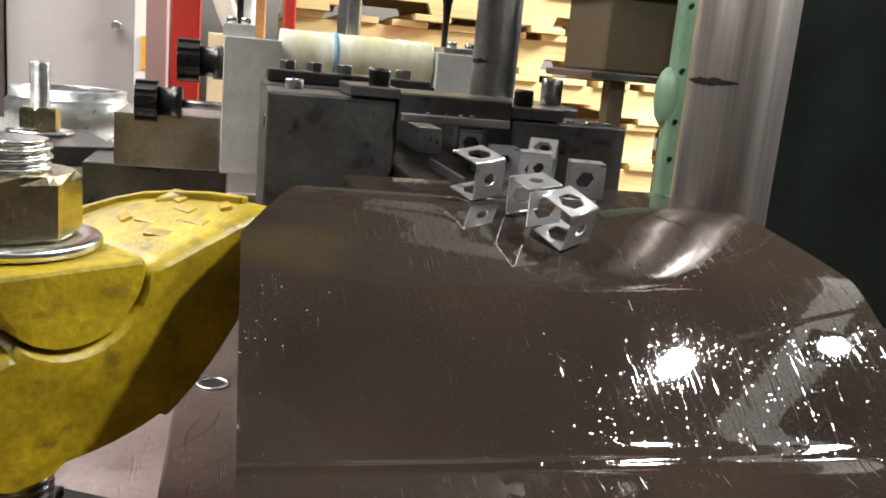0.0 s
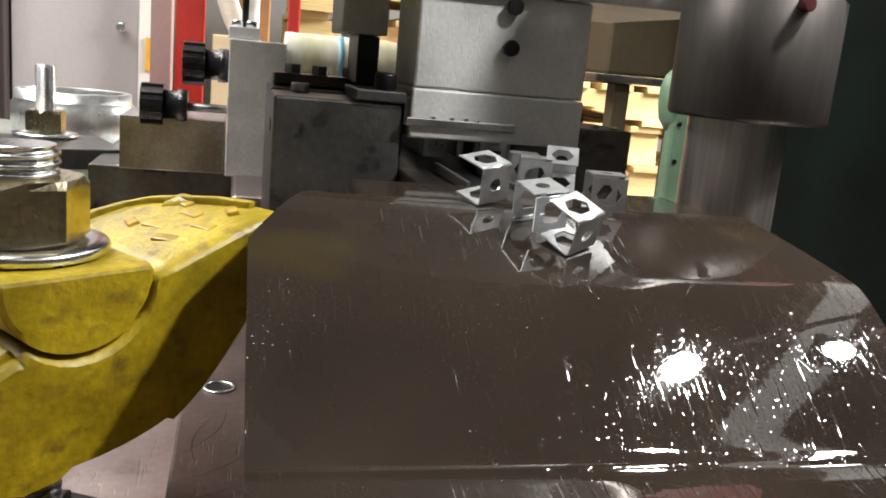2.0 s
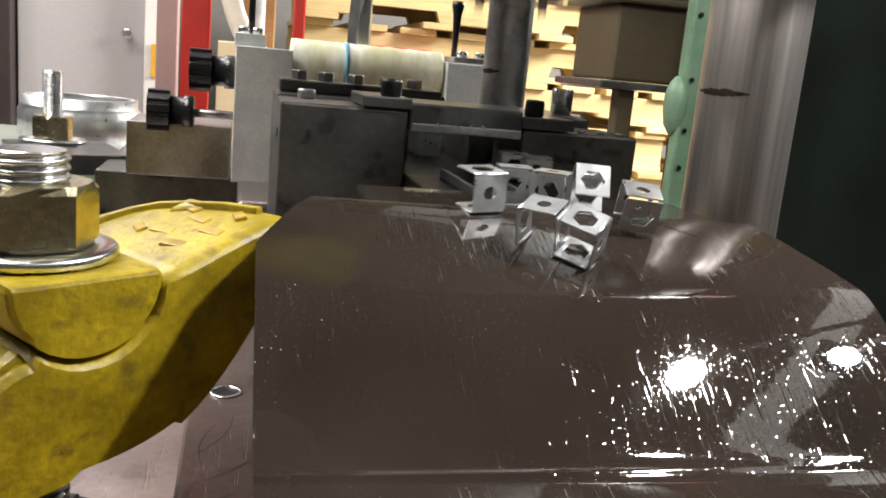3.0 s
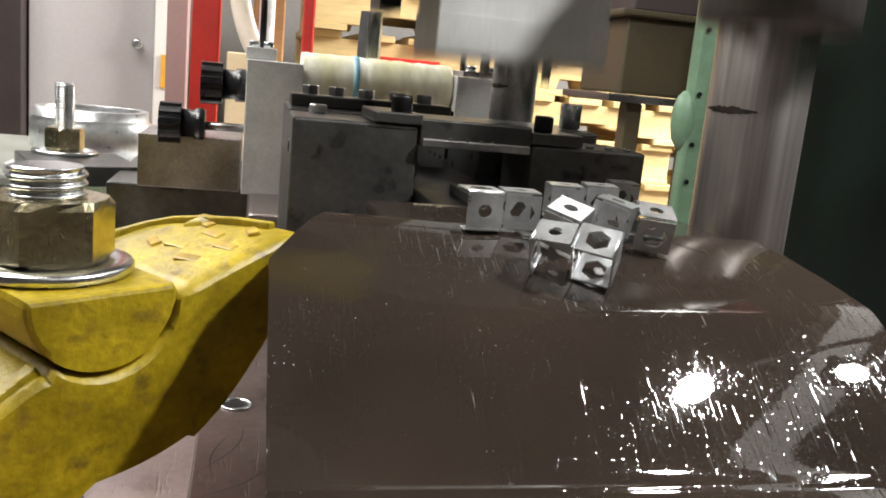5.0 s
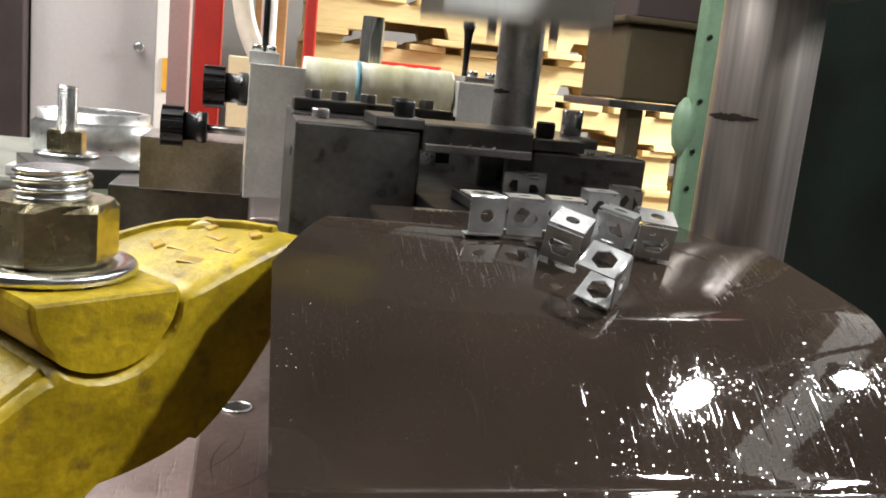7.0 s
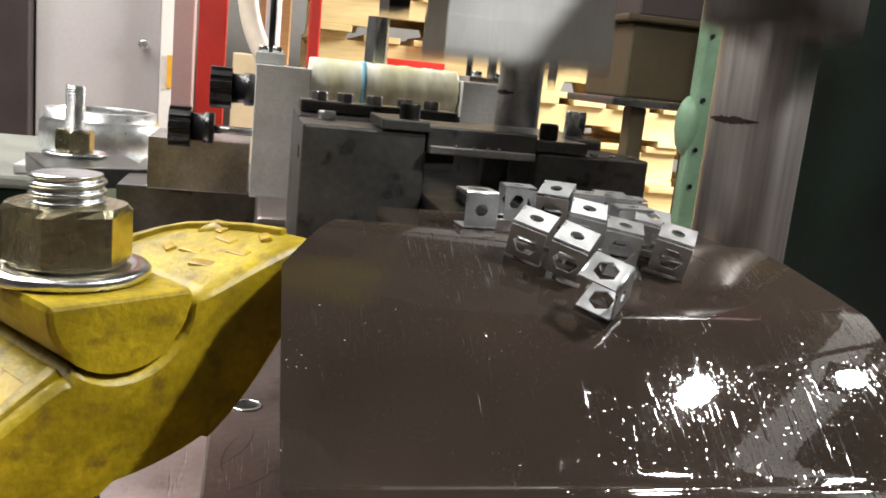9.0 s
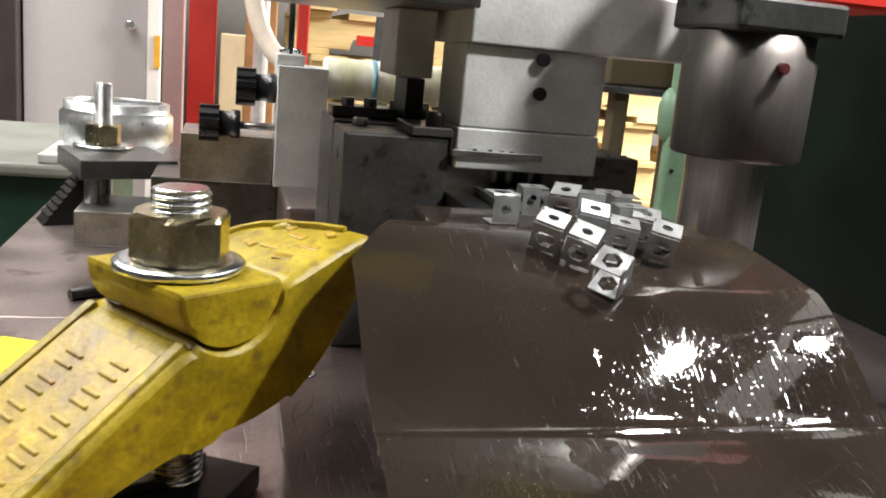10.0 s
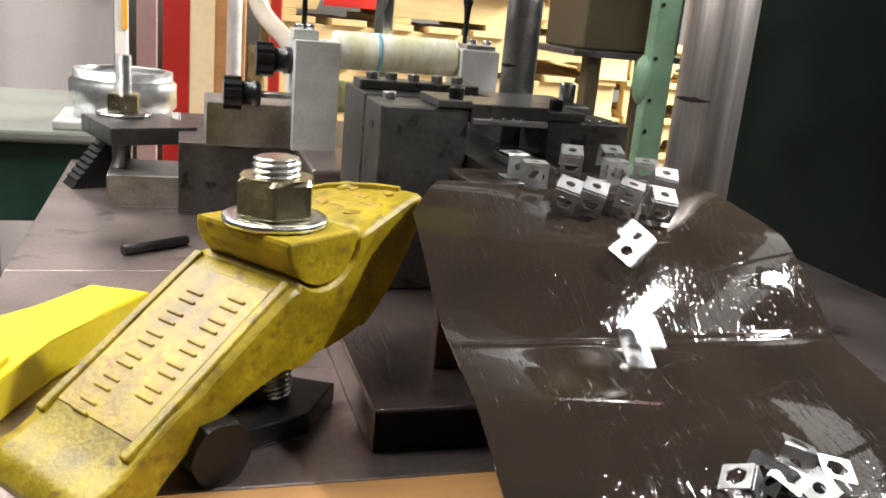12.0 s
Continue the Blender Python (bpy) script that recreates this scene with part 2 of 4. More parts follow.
LAMP_METAL = mat("white_lamp_housing", (0.7, 0.7, 0.7), 0.5, 0, 0.05, 5, 60, 0.05)


# ---- mesh helpers ----
def box(bm, x0, x1, y0, y1, z0, z1, bevel=0.0008, m=None):
    vs = bmesh.ops.create_cube(bm, size=1.0)["verts"]
    bmesh.ops.scale(bm, verts=vs, vec=(x1 - x0, y1 - y0, z1 - z0))
    bmesh.ops.translate(bm, verts=vs, vec=((x0 + x1) / 2, (y0 + y1) / 2, (z0 + z1) / 2))
    es = list({e for v in vs for e in v.link_edges})
    if bevel:
        r = bmesh.ops.bevel(bm, geom=es, offset=bevel, segments=2, affect="EDGES", profile=0.5)
        vs = list({v for f in r["faces"] for v in f.verts} | {v for v in vs if v.is_valid})
    if m:
        bmesh.ops.transform(bm, matrix=m, verts=vs)
    return vs


def lathe(bm, profile, seg=32, m=None):
    """Turned solid about z from (radius, height) pairs, closed at both ends."""
    rings = []
    for r, z in profile:
        rings.append([bm.verts.new((r * math.cos(2 * math.pi * k / seg), r * math.sin(2 * math.pi * k / seg), z)) for k in range(seg)])
    for a, b in zip(rings, rings[1:]):
        for k in range(seg):
            f = bm.faces.new((a[k], a[(k + 1) % seg], b[(k + 1) % seg], b[k]))
            f.smooth = seg > 8
    bm.faces.new(list(reversed(rings[0])))
    bm.faces.new(rings[-1])
    vs = [v for r in rings for v in r]
    if m:
        bmesh.ops.transform(bm, matrix=m, verts=vs)
    return vs


def rod(bm, r, z0, z1, seg=32, edge=0.0006, m=None):
    return lathe(bm, [(r - edge, z0), (r, z0 + edge), (r, z1 - edge), (r - edge, z1)], seg, m)


def prism(bm, outline, z0, z1, bevel=0.0, m=None):
    """Solid from a closed outline of (x, y) between two heights."""
    lo = [bm.verts.new((x, y, z0)) for x, y in outline]
    hi = [bm.verts.new((x, y, z1)) for x, y in outline]
    n = len(lo)
    faces = [bm.faces.new(list(reversed(lo))), bm.faces.new(hi)]
    for k in range(n):
        faces.append(bm.faces.new((lo[k], lo[(k + 1) % n], hi[(k + 1) % n], hi[k])))
    vs = lo + hi
    if bevel:
        es = list({e for f in faces[:2] for e in f.edges})
        r = bmesh.ops.bevel(bm, geom=es, offset=bevel, segments=2, affect="EDGES", profile=0.5)
        vs = list({v for f in r["faces"] for v in f.verts} | {v for v in vs if v.is_valid})
        vs = [v for v in vs if v.is_valid]
    if m:
        bmesh.ops.transform(bm, matrix=m, verts=vs)
    return vs


def part(name, bm, material, parent=None, label=""):
    bmesh.ops.recalc_face_normals(bm, faces=bm.faces)
    me = bpy.data.meshes.new(name)
    bm.to_mesh(me)
    bm.free()
    me.materials.append(material)
    ob = new(name, me)
    if parent:
        ob.parent = parent
    if label:
        ob["label"] = label
    return ob


def thing(name, label, category, m=None, group="", kind=""):
    ob = new(name)
    ob.empty_display_size = 0.01
    if m:
        ob.matrix_basis = m
    return tagged(ob, label, category, group, kind)


def boxed(name, dims, material, parent=None, bevel=0.0008, label="", m=None):
    bm = bmesh.new()
    box(bm, *dims, bevel, m)
    return part(name, bm, material, parent, label)


def rodded(name, r, z0, z1, material, parent=None, seg=32, edge=0.0006, label="", m=None):
    bm = bmesh.new()
    rod(bm, r, z0, z1, seg, edge, m)
    return part(name, bm, material, parent, label)


def hexagon(r, turn=0.0):
    return [(r * math.cos(radians(60 * k + turn)), r * math.sin(radians(60 * k + turn))) for k in range(6)]


def nut_mesh(bm, flats, z0, z1, turn=0.0, m=None):
    """Hexagon nut with chamfered corners."""
    r = flats / math.sqrt(3)
    vs = []
    c = 0.12 * (z1 - z0)
    rings = []
    for z, k in ((z0, 0.93), (z0 + c * 0.6, 1.0), (z1 - c, 1.0), (z1, 0.90)):
        ring = []
        for i in range(6):
            a, b = Vector(hexagon(r, turn)[i]), Vector(hexagon(r, turn)[(i + 1) % 6])
            for f in (0.0, 0.12, 0.5, 0.88):
                p = a.lerp(b, f)
                if k < 1:
                    p = p * min(1.0, flats / 2 * (1.0 + 0.03) / p.length)
                elif f == 0.0:
                    p = p * 0.992
                ring.append(bm.verts.new((p.x, p.y, z)))
        rings.append(ring)
        vs += ring
    n = len(rings[0])
    for a, b in zip(rings, rings[1:]):
        for k in range(n):
            bm.faces.new((a[k], a[(k + 1) % n], b[(k + 1) % n], b[k]))
    bm.faces.new(list(reversed(rings[0])))
    bm.faces.new(rings[-1])
    if m:
        bmesh.ops.transform(bm, matrix=m, verts=vs)
    return vs


def thread_mesh(bm, r, z0, z1, pitch, seg=28, m=None):
    """Threaded rod: a true helix of rounded ridges."""
    profile_n = 6
    turns = (z1 - z0) / pitch
    rows = int(turns * profile_n)
    depth = pitch * 0.5
    rings = []
    for i in range(rows + 1):
        z = z0 + (z1 - z0) * i / rows
        ring = []
        for k in range(seg):
            ph = (z / pitch - k / seg) % 1.0
            rr = r - depth * (0.5 - 0.5 * math.cos(2 * math.pi * ph)) ** 1.3
            rr -= 0.8 * depth * max(0.0, 1 - (z1 - z) / (pitch * 0.5)) + 0.8 * depth * max(0.0, 1 - (z - z0) / (pitch * 0.5))
            a = 2 * math.pi * k / seg
            ring.append(bm.verts.new((rr * math.cos(a), rr * math.sin(a), z)))
        rings.append(ring)
    for a, b in zip(rings, rings[1:]):
        for k in range(seg):
            bm.faces.new((a[k], a[(k + 1) % seg], b[(k + 1) % seg], b[k])).smooth = True
    bm.faces.new(list(reversed(rings[0])))
    bm.faces.new(rings[-1])
    vs = [v for r_ in rings for v in r_]
    if m:
        bmesh.ops.transform(bm, matrix=m, verts=vs)


def washer_mesh(bm, r_out, r_in, z0, z1, seg=48):
    e = (z1 - z0) * 0.25
    prof = [(r_in, z0), (r_out - e, z0), (r_out, z0 + e), (r_out, z1 - e), (r_out - e, z1), (r_in, z1)]
    rings = [[bm.verts.new((r * math.cos(2 * math.pi * k / seg), r * math.sin(2 * math.pi * k / seg), z)) for k in range(seg)] for r, z in prof]
    rings.append(rings[0])
    for a, b in zip(rings, rings[1:]):
        for k in range(seg):
            bm.faces.new((a[k], a[(k + 1) % seg], b[(k + 1) % seg], b[k])).smooth = True


# ---- hall ----
def hall():
    boxed("floor", (-4, 5, -3, 4, -0.95, -0.90), CONCRETE, bevel=0)
    tagged(bpy.data.objects["floor"], "dusty concrete workshop floor", "floor", kind="structure")
    for name, d in (("wall_north", (-4, 5, 4, 4.1, -0.9, 2.9)), ("wall_south", (-4, 5, -3.1, -3, -0.9, 2.9)), ("wall_west", (-4.1, -4, -3, 4, -0.9, 2.9)), ("wall_east", (5, 5.1, -3, 4, -0.9, 2.9))):
        tagged(boxed(name, d, PLASTER, bevel=0), "plain painted workshop wall", "wall", kind="structure")
    tagged(boxed("ceiling", (-4, 5, -3, 4, 2.9, 3.0), CEILING, bevel=0), "plain workshop ceiling", "ceiling", kind="structure")
    for eye, target, watts, sx, sy, roll in LAMPS:
        t = thing("hung_housing", "white housing hung over each hall and fill lamp, out of view", "lamp", pose(eye[0], eye[1], eye[2], 0, 0, roll), "lamps under the ceiling")
        boxed("housing", (-sx / 2 - 0.02, sx / 2 + 0.02, -sy / 2 - 0.02, sy / 2 + 0.02, 0.14, 0.2), LAMP_METAL, t, 0.004)
        for x in (-sx / 3, sx / 3):
            rodded("hanger", 0.006, 0.2, 2.9 - eye[2], LAMP_METAL, t, 8, m=Matrix.Translation((x, 0, 0)))


hall()


def machine_lamps():
    for eye, target, watts in WORK_LAMPS:
        t = thing("machine_lamp_head", "small dark machine lamp on a thin arm", "lamp", look(eye, target))
        boxed("head", (-0.03, 0.03, -0.03, 0.03, 0.004, 0.03), DARK, t, 0.003)
        p = t.matrix_basis.inverted() @ Vector((0.53, 0.30, 0.331))
        d = p - Vector((0, 0, 0.03))
        rodded("arm", 0.005, 0, d.length, DARK, t, 12, m=Matrix.Translation((0, 0, 0.03)) @ d.to_track_quat("Z", "Y").to_matrix().to_4x4())


machine_lamps()


# ---- press ----
def press_bed():
    t = thing("press_bed", "worn pinkish-grey steel press bolster with fine scratches", "press bed", kind="structure")
    # plate with a slot across it
    boxed("bolster_plate", (-0.165, 0.60, 0.178, 0.452, -0.05, 0.0), TABLE, t, 0.0012)
    boxed("bolster_plate", (-0.165, 0.60, 0.4525, 0.83, -0.05, 0.0), TABLE, t, 0.0012)
    boxed("bed_casting", (-0.12, 0.58, 0.20, 0.80, -0.9, -0.0505), GREEN_SHADED, t, 0.004)
    return t


press_bed()


def press_frame():
    t = thing("press_frame", "green enamelled press side casting coloured as in shade, with a pale green flange", "press frame", kind="structure")
    bm = bmesh.new()
    # side cheek with a curved foot, its shade put into the near-black green
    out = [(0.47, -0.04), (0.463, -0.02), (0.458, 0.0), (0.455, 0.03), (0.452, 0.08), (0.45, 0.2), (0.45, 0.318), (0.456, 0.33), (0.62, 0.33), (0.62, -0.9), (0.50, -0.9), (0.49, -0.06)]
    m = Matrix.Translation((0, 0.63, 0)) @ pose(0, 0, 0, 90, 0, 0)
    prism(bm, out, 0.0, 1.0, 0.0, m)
    part("cheek", bm, GREEN_SHADED, t)
    bm = bmesh.new()
    # flange with a boss and bolt holes
    box(bm, 0.3715, 0.400, 0.640, 0.652, -0.05, 1.2, 0.003)
    part("flange", bm, GREEN_PALE, t, "pale green flange with bolt holes")
    bm = bmesh.new()
    lathe(bm, [(0.003, -0.020), (0.008, -0.012), (0.010, 0.0), (0.010, 0.012), (0.007, 0.022), (0.003, 0.027)], 24, Matrix.Translation((0.3725, 0.648, 0.130)))
    part("boss", bm, GREEN_PALE, t)
    for z in (0.085, 0.115, 0.155, 0.205, 0.245, 0.29):
        rodded("bolt_hole", 0.0020, 0, 0.002, BLACK, t, 14, 0.0003, m=Matrix.Translation((0.378, 0.6394, z)) @ pose(0, 0, 0, 90, 0, 0))
    # beam in the lit copy of the green
    boxed("back_beam", (-1.2, -0.13, 0.86, 1.2, -0.075, 0.012), GREEN_LIT, t, 0.004)
    boxed("ledge", (-1.2, -0.12, 0.845, 1.2, 0.0125, 0.026), LEDGE_PAINT, t, 0.004, "pale worn ledge")
    boxed("back_beam", (-1.2, -0.9, 0.4, 0.859, -0.9, 0.012), GREEN_SHADED, t, 0.004)
    return t


press_frame()


def column(name, x, y, r, z0, z1, label, material):
    t = thing(name, label, "guide column", pose(x, y, 0))
    bm = bmesh.new()
    rod(bm, r, z0, z1, 48, 0.001)
    part("shaft", bm, material, t)
    # patch of dried oil on part of the shaft
    bm = bmesh.new()
    rng = random.Random(3)
    lo, hi = [], []
    for k in range(25):
        a = radians(168 + 72 * k / 24)
        taper = math.sin(math.pi * k / 24)
        c = Vector((math.cos(a), math.sin(a), 0)) * (r + 0.0002)
        lo.append(bm.verts.new(c + Vector((0, 0, 0.1475 - 0.0016 * taper * rng.uniform(0.4, 1)))))
        hi.append(bm.verts.new(c + Vector((0, 0, 0.1480 + 0.0014 * taper * rng.uniform(0.4, 1)))))
    for k in range(24):
        bm.faces.new((lo[k], lo[k + 1], hi[k + 1], hi[k]))
    part("oil_patch", bm, OIL, t, "patch of dried dark oil")
    return t


column("guide_column", 0.2205, 0.302, 0.0185, 0.0, 0.262, "thick polished steel guide column with an oil ring", CHROME)
column("guide_column", 0.178, 0.485, 0.0128, 0.02, 0.27, "thinner polished steel guide column behind the die", STEEL)


# ---- die ----
def screw_head(parent, x, y, z, r=0.004, h=0.005, material=None):
    bm = bmesh.new()
    lathe(bm, [(r * 0.92, 0), (r, h * 0.12), (r, h * 0.85), (r * 0.9, h), (r * 0.5, h), (r * 0.48, h * 0.5)], 20, Matrix.Translation((x, y, z)))
    return part("screw_head", bm, material or BLACK, parent)


def die_set():
    t = thing("die_shoe", "worn steel die shoe plate with a drilled hole and scribed lines", "die shoe")
    boxed("plate", (0.0175, 0.23, 0.199, 0.60, 0.0, 0.0195), SHOE, t, 0.0012)
    # thin near-black sheet standing in for shade on the front edge
    boxed("front_face", (0.0185, 0.229, 0.1975, 0.1988, 0.0, 0.0188), SHADE_BLACK, t, 0.0003, "front edge coloured as in shade")
    bm = bmesh.new()
    washer_mesh(bm, 0.0062, 0.0045, 0.0194, 0.0202, 32)
    bmesh.ops.translate(bm, verts=bm.verts, vec=(0.031, 0.318, 0))
    part("hole_rim", bm, ZINC, t)
    rodded("hole", 0.0045, 0.0190, 0.0199, BLACK, t, 24, 0.0001, m=Matrix.Translation((0.031, 0.318, 0)))

    rng = random.Random(11)
    for x0, y0, x1, y1, bend in ((0.020, 0.262, 0.034, 0.296, 0.004), (0.0245, 0.258, 0.029, 0.290, -0.003), (0.022, 0.245, 0.040, 0.262, 0.003), (0.021, 0.232, 0.036, 0.240, 0.002)):
        bm = bmesh.new()
        prev = None
        for k in range(9):
            f = k / 8
            x = x0 + (x1 - x0) * f + bend * math.sin(math.pi * f)
            y = y0 + (y1 - y0) * f
            w = 0.00022 * (0.4 + math.sin(math.pi * f))
            cur = (bm.verts.new((x - w, y, 0.01962)), bm.verts.new((x + w, y, 0.01962)))
            if prev:
                bm.faces.new((prev[0], prev[1], cur[1], cur[0]))
            prev = cur
        part("scribed_line", bm, OIL, t)

    d = thing("die_block", "dark oily tool steel die block with a worn front face", "die block")
    bm = bmesh.new()
    box(bm, 0.0475, 0.0995, 0.354, 0.398, 0.020, 0.1285, 0.0012)
    part("body", bm, STEEL_DARK, d)
    boxed("top_plate", (0.080, 0.1005, 0.3525, 0.395, 0.1290, 0.1335), STEEL_DARK, d, 0.0006)
    screw_head(d, 0.0925, 0.360, 0.1336, 0.0045, 0.007)
    screw_head(d, 0.060, 0.39, 0.1286, 0.004, 0.004, STEEL)
    bm = bmesh.new()
    rod(bm, 0.003, 0, 0.002, 16, 0.0003, Matrix.Translation((0.0470, 0.374, 0.115)) @ pose(0, 0, 0, 0, 90, 0))
    part("side_hole", bm, BLACK, d)

    d = thing("die_block", "dark steel die block beside the exit slot", "die block")
    boxed("body", (0.1495, 0.2025, 0.354, 0.398, 0.020, 0.1245), STEEL_DARK, d, 0.0012)
    boxed("top_plate", (0.1485, 0.1720, 0.3525, 0.395, 0.1250, 0.1300), STEEL_DARK, d, 0.0006)
    screw_head(d, 0.1555, 0.360, 0.1301, 0.0042, 0.007)
    for k in range(3):
        screw_head(d, 0.178 + 0.009 * k, 0.36, 0.1246, 0.0018, 0.001, ZINC)

    d = thing("stripper_bridge", "oily steel stripper bridge over the exit slot", "stripper")
    boxed("bridge", (0.1000, 0.1485, 0.3530, 0.398, 0.1205, 0.1320), STEEL_DARK, d, 0.0008)
    boxed("lip", (0.1005, 0.1475, 0.3500, 0.3528, 0.1205, 0.1240), STEEL, d, 0.0005, "bright worn lip")
    for x in (0.112, 0.120, 0.126, 0.131):
        screw_head(d, x, 0.3512, 0.1238, 0.0012, 0.0012, ZINC)

    d = thing("exit_rail", "bright steel rail that leads punched clips out of the die", "rail")
    # floor in black, which stands in for the shade inside the slot
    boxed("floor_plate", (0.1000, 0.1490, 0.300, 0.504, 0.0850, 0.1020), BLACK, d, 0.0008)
    boxed("guide", (0.1145, 0.1165, 0.300, 0.3525, 0.1022, 0.1060), STEEL_DARK, d, 0.0004)
    boxed("guide", (0.1325, 0.1345, 0.300, 0.3525, 0.1022, 0.1060), STEEL_DARK, d, 0.0004)
    # added black plate that hides the background behind the slot
    boxed("slot_blocker", (0.1000, 0.1490, 0.5050, 0.5120, 0.0200, 0.1300), BLACK, d, 0.0008)
    boxed("foot", (0.0995, 0.1490, 0.356, 0.398, 0.020, 0.0845), STEEL_DARK, d, 0.0008)
    boxed("ledge", (0.0720, 0.1920, 0.2560, 0.2990, 0.1000, 0.1048), BROWN, d, 0.0015, "brown laminate landing")
    boxed("ledge_post", (0.0800, 0.0920, 0.262, 0.290, 0.0195, 0.0998), STEEL_DARK, d, 0.0008)
    boxed("ledge_post", (0.1700, 0.1850, 0.262, 0.290, 0.0195, 0.0998), STEEL_DARK, d, 0.0008)

    d = thing("die_bolster_block", "grey steel clamping block with a row of hex screws", "die block")
    boxed("body", (0.0480, 0.1100, 0.405, 0.470, 0.020, 0.1290), STEEL_DARK, d, 0.0012)
    boxed("body", (0.1390, 0.2000, 0.405, 0.470, 0.020, 0.1290), STEEL_DARK, d, 0.0012)
    boxed("bar", (0.0500, 0.1300, 0.430, 0.455, 0.1292, 0.1350), STEEL_DARK, d, 0.0008)
    for x in (0.060, 0.073, 0.088, 0.104, 0.118):
        bm = bmesh.new()
        nut_mesh(bm, 0.0075, 0.1351, 0.1395, 12, Matrix.Translation((x, 0.442, 0)))
        part("hex_screw", bm, STEEL, d)
    bm = bmesh.new()
    rod(bm, 0.0055, 0.1292, 0.1420, 24, 0.0006, Matrix.Translation((0.193, 0.428, 0)))
    part("dowel", bm, ZINC, d)


die_set()


# ---- feed unit ----
def knob(parent, x, y, z):
    k = new("knob")
    k.parent = parent
    k.matrix_basis = pose(x, y, z, 0, 90, 0)
    bm = bmesh.new()
    n, seg = 10, 80
    for j, (z0, z1) in enumerate(((-0.010, 0.004),)):
        outline = []
        for i in range(seg):
            a = 2 * math.pi * i / seg
            r = 0.0128 + 0.0011 * (1 if math.sin(n * a) > -0.2 else -0.6)
            outline.append((r * math.cos(a), r * math.sin(a)))
        prism(bm, outline, z0, z1, 0.0008)
    lathe(bm, [(0.010, 0.0038), (0.0095, 0.012), (0.011, 0.0125), (0.011, 0.018), (0.010, 0.019)], 28)
    g = part("grip", bm, PLASTIC, k, "black fluted plastic grip")
    rodded("spindle", 0.0028, 0.018, 0.05, STEEL, k, 16)
    return g


def feed_unit():
    t = thing("strip_feeder_bed", "dark steel bed block under the strip feeder", "machine bed")
    boxed("body", (-0.060, 0.21, 0.605, 0.78, 0.0, 0.0605), STEEL_DARK, t, 0.0015)
    boxed("wedge", (0.032, 0.10, 0.500, 0.602, 0.020, 0.062), TABLE, t, 0.003)

    t = thing("feed_bracket", "grey machined steel bracket of the strip feeder", "bracket")
    boxed("foot", (-0.039, 0.0265, 0.592, 0.66, 0.0607, 0.0955), STEEL, t, 0.0008)
    boxed("upright", (0.0275, 0.0635, 0.583, 0.640, 0.0607, 0.1490), STEEL_GREY, t, 0.0008)
    boxed("cap", (0.0265, 0.0465, 0.590, 0.615, 0.1492, 0.1570), STEEL_GREY, t, 0.0006)
    for dx in (0.032, 0.041):
        screw_head(t, dx, 0.602, 0.1571, 0.0035, 0.004, ZINC)
    rodded("pointer", 0.0022, 0.157, 0.20, BLACK, t, 12, m=Matrix.Translation((0.037, 0.610, 0)))
    knob(t, 0.0085, 0.605, 0.1310)
    knob(t, -0.0165, 0.598, 0.1030)
    bm = bmesh.new()
    rod(bm, 0.005, 0, 0.004, 20, 0.0006, Matrix.Translation((0.070, 0.560, 0.076)) @ pose(0, 0, 0, 90, 0, 0))
    part("stop_screw", bm, ZINC, t)

    t = thing("feed_roller", "feed roller wrapped in smeared pale yellow tape", "roller")
    bm = bmesh.new()
    prof = []
    rng = random.Random(4)
    for i in range(60):
        z = 0.064 + (0.170 - 0.064) * i / 59
        prof.append((0.0158 + rng.uniform(-0.0003, 0.0003) + 0.00025 * math.sin(i * 0.7), z))
    lathe(bm, prof, 40, Matrix.Translation((0, 0.622, 0.1415)) @ pose(0, 0, 0, 0, 90, 0))
    part("sleeve", bm, TAPE, t)
    bm = bmesh.new()
    lathe(bm, [(r + 0.0004, z) for r, z in prof[20:23]], 40, Matrix.Translation((0, 0.622, 0.1415)) @ pose(0, 0, 0, 0, 90, 0))
    part("marking", bm, TAPE_BLUE, t, "smeared blue marking")
    bm = bmesh.new()
    lathe(bm, [(0.0140 + 0.0005 * math.sin(i), 0.064 + 0.106 * i / 30) for i in range(31)], 36, Matrix.Translation((0, 0.640, 0.1010)) @ pose(0, 0, 0, 0, 90, 0))
    part("lower_sleeve", bm, TAPE, t)
    boxed("end_block", (0.171, 0.205, 0.600, 0.645, 0.0607, 0.1510), STEEL_GREY, t, 0.001)
    boxed("end_cap", (0.176, 0.202, 0.604, 0.640, 0.1512, 0.1550), STEEL, t, 0.0006)
    for x in (0.184, 0.197):
        screw_head(t, x, 0.615, 0.1551, 0.0038, 0.004, ZINC)
    bm = bmesh.new()
    lathe(bm, [(0.0022, 0.155), (0.0022, 0.170), (0.0032, 0.185), (0.0045, 0.190), (0.0045, 0.194)], 16, Matrix.Translation((0.181, 0.628, 0)))
    part("lever", bm, BLACK, t, "black steel lever")

    t = thing("spacer_post", "bright hexagonal steel spacer standing behind the roller", "spacer")
    bm = bmesh.new()
    nut_mesh(bm, 0.016, 0.0608, 0.192, 10, Matrix.Translation((0.1165, 0.668, 0)))
    part("post", bm, ZINC, t)

    t = thing("air_hose", "milky plastic hose curving down behind the bracket", "hose")
    cu = bpy.data.curves.new("hose", "CURVE")
    cu.dimensions, cu.bevel_depth, cu.bevel_resolution = "3D", 0.0105, 4
    sp = cu.splines.new("BEZIER")
    pts = [(0.010, 0.95, 0.36), (0.012, 0.95, 0.24), (0.030, 0.94, 0.165), (0.064, 0.92, 0.125), (0.10, 0.90, 0.05)]
    sp.bezier_points.add(len(pts) - 1)
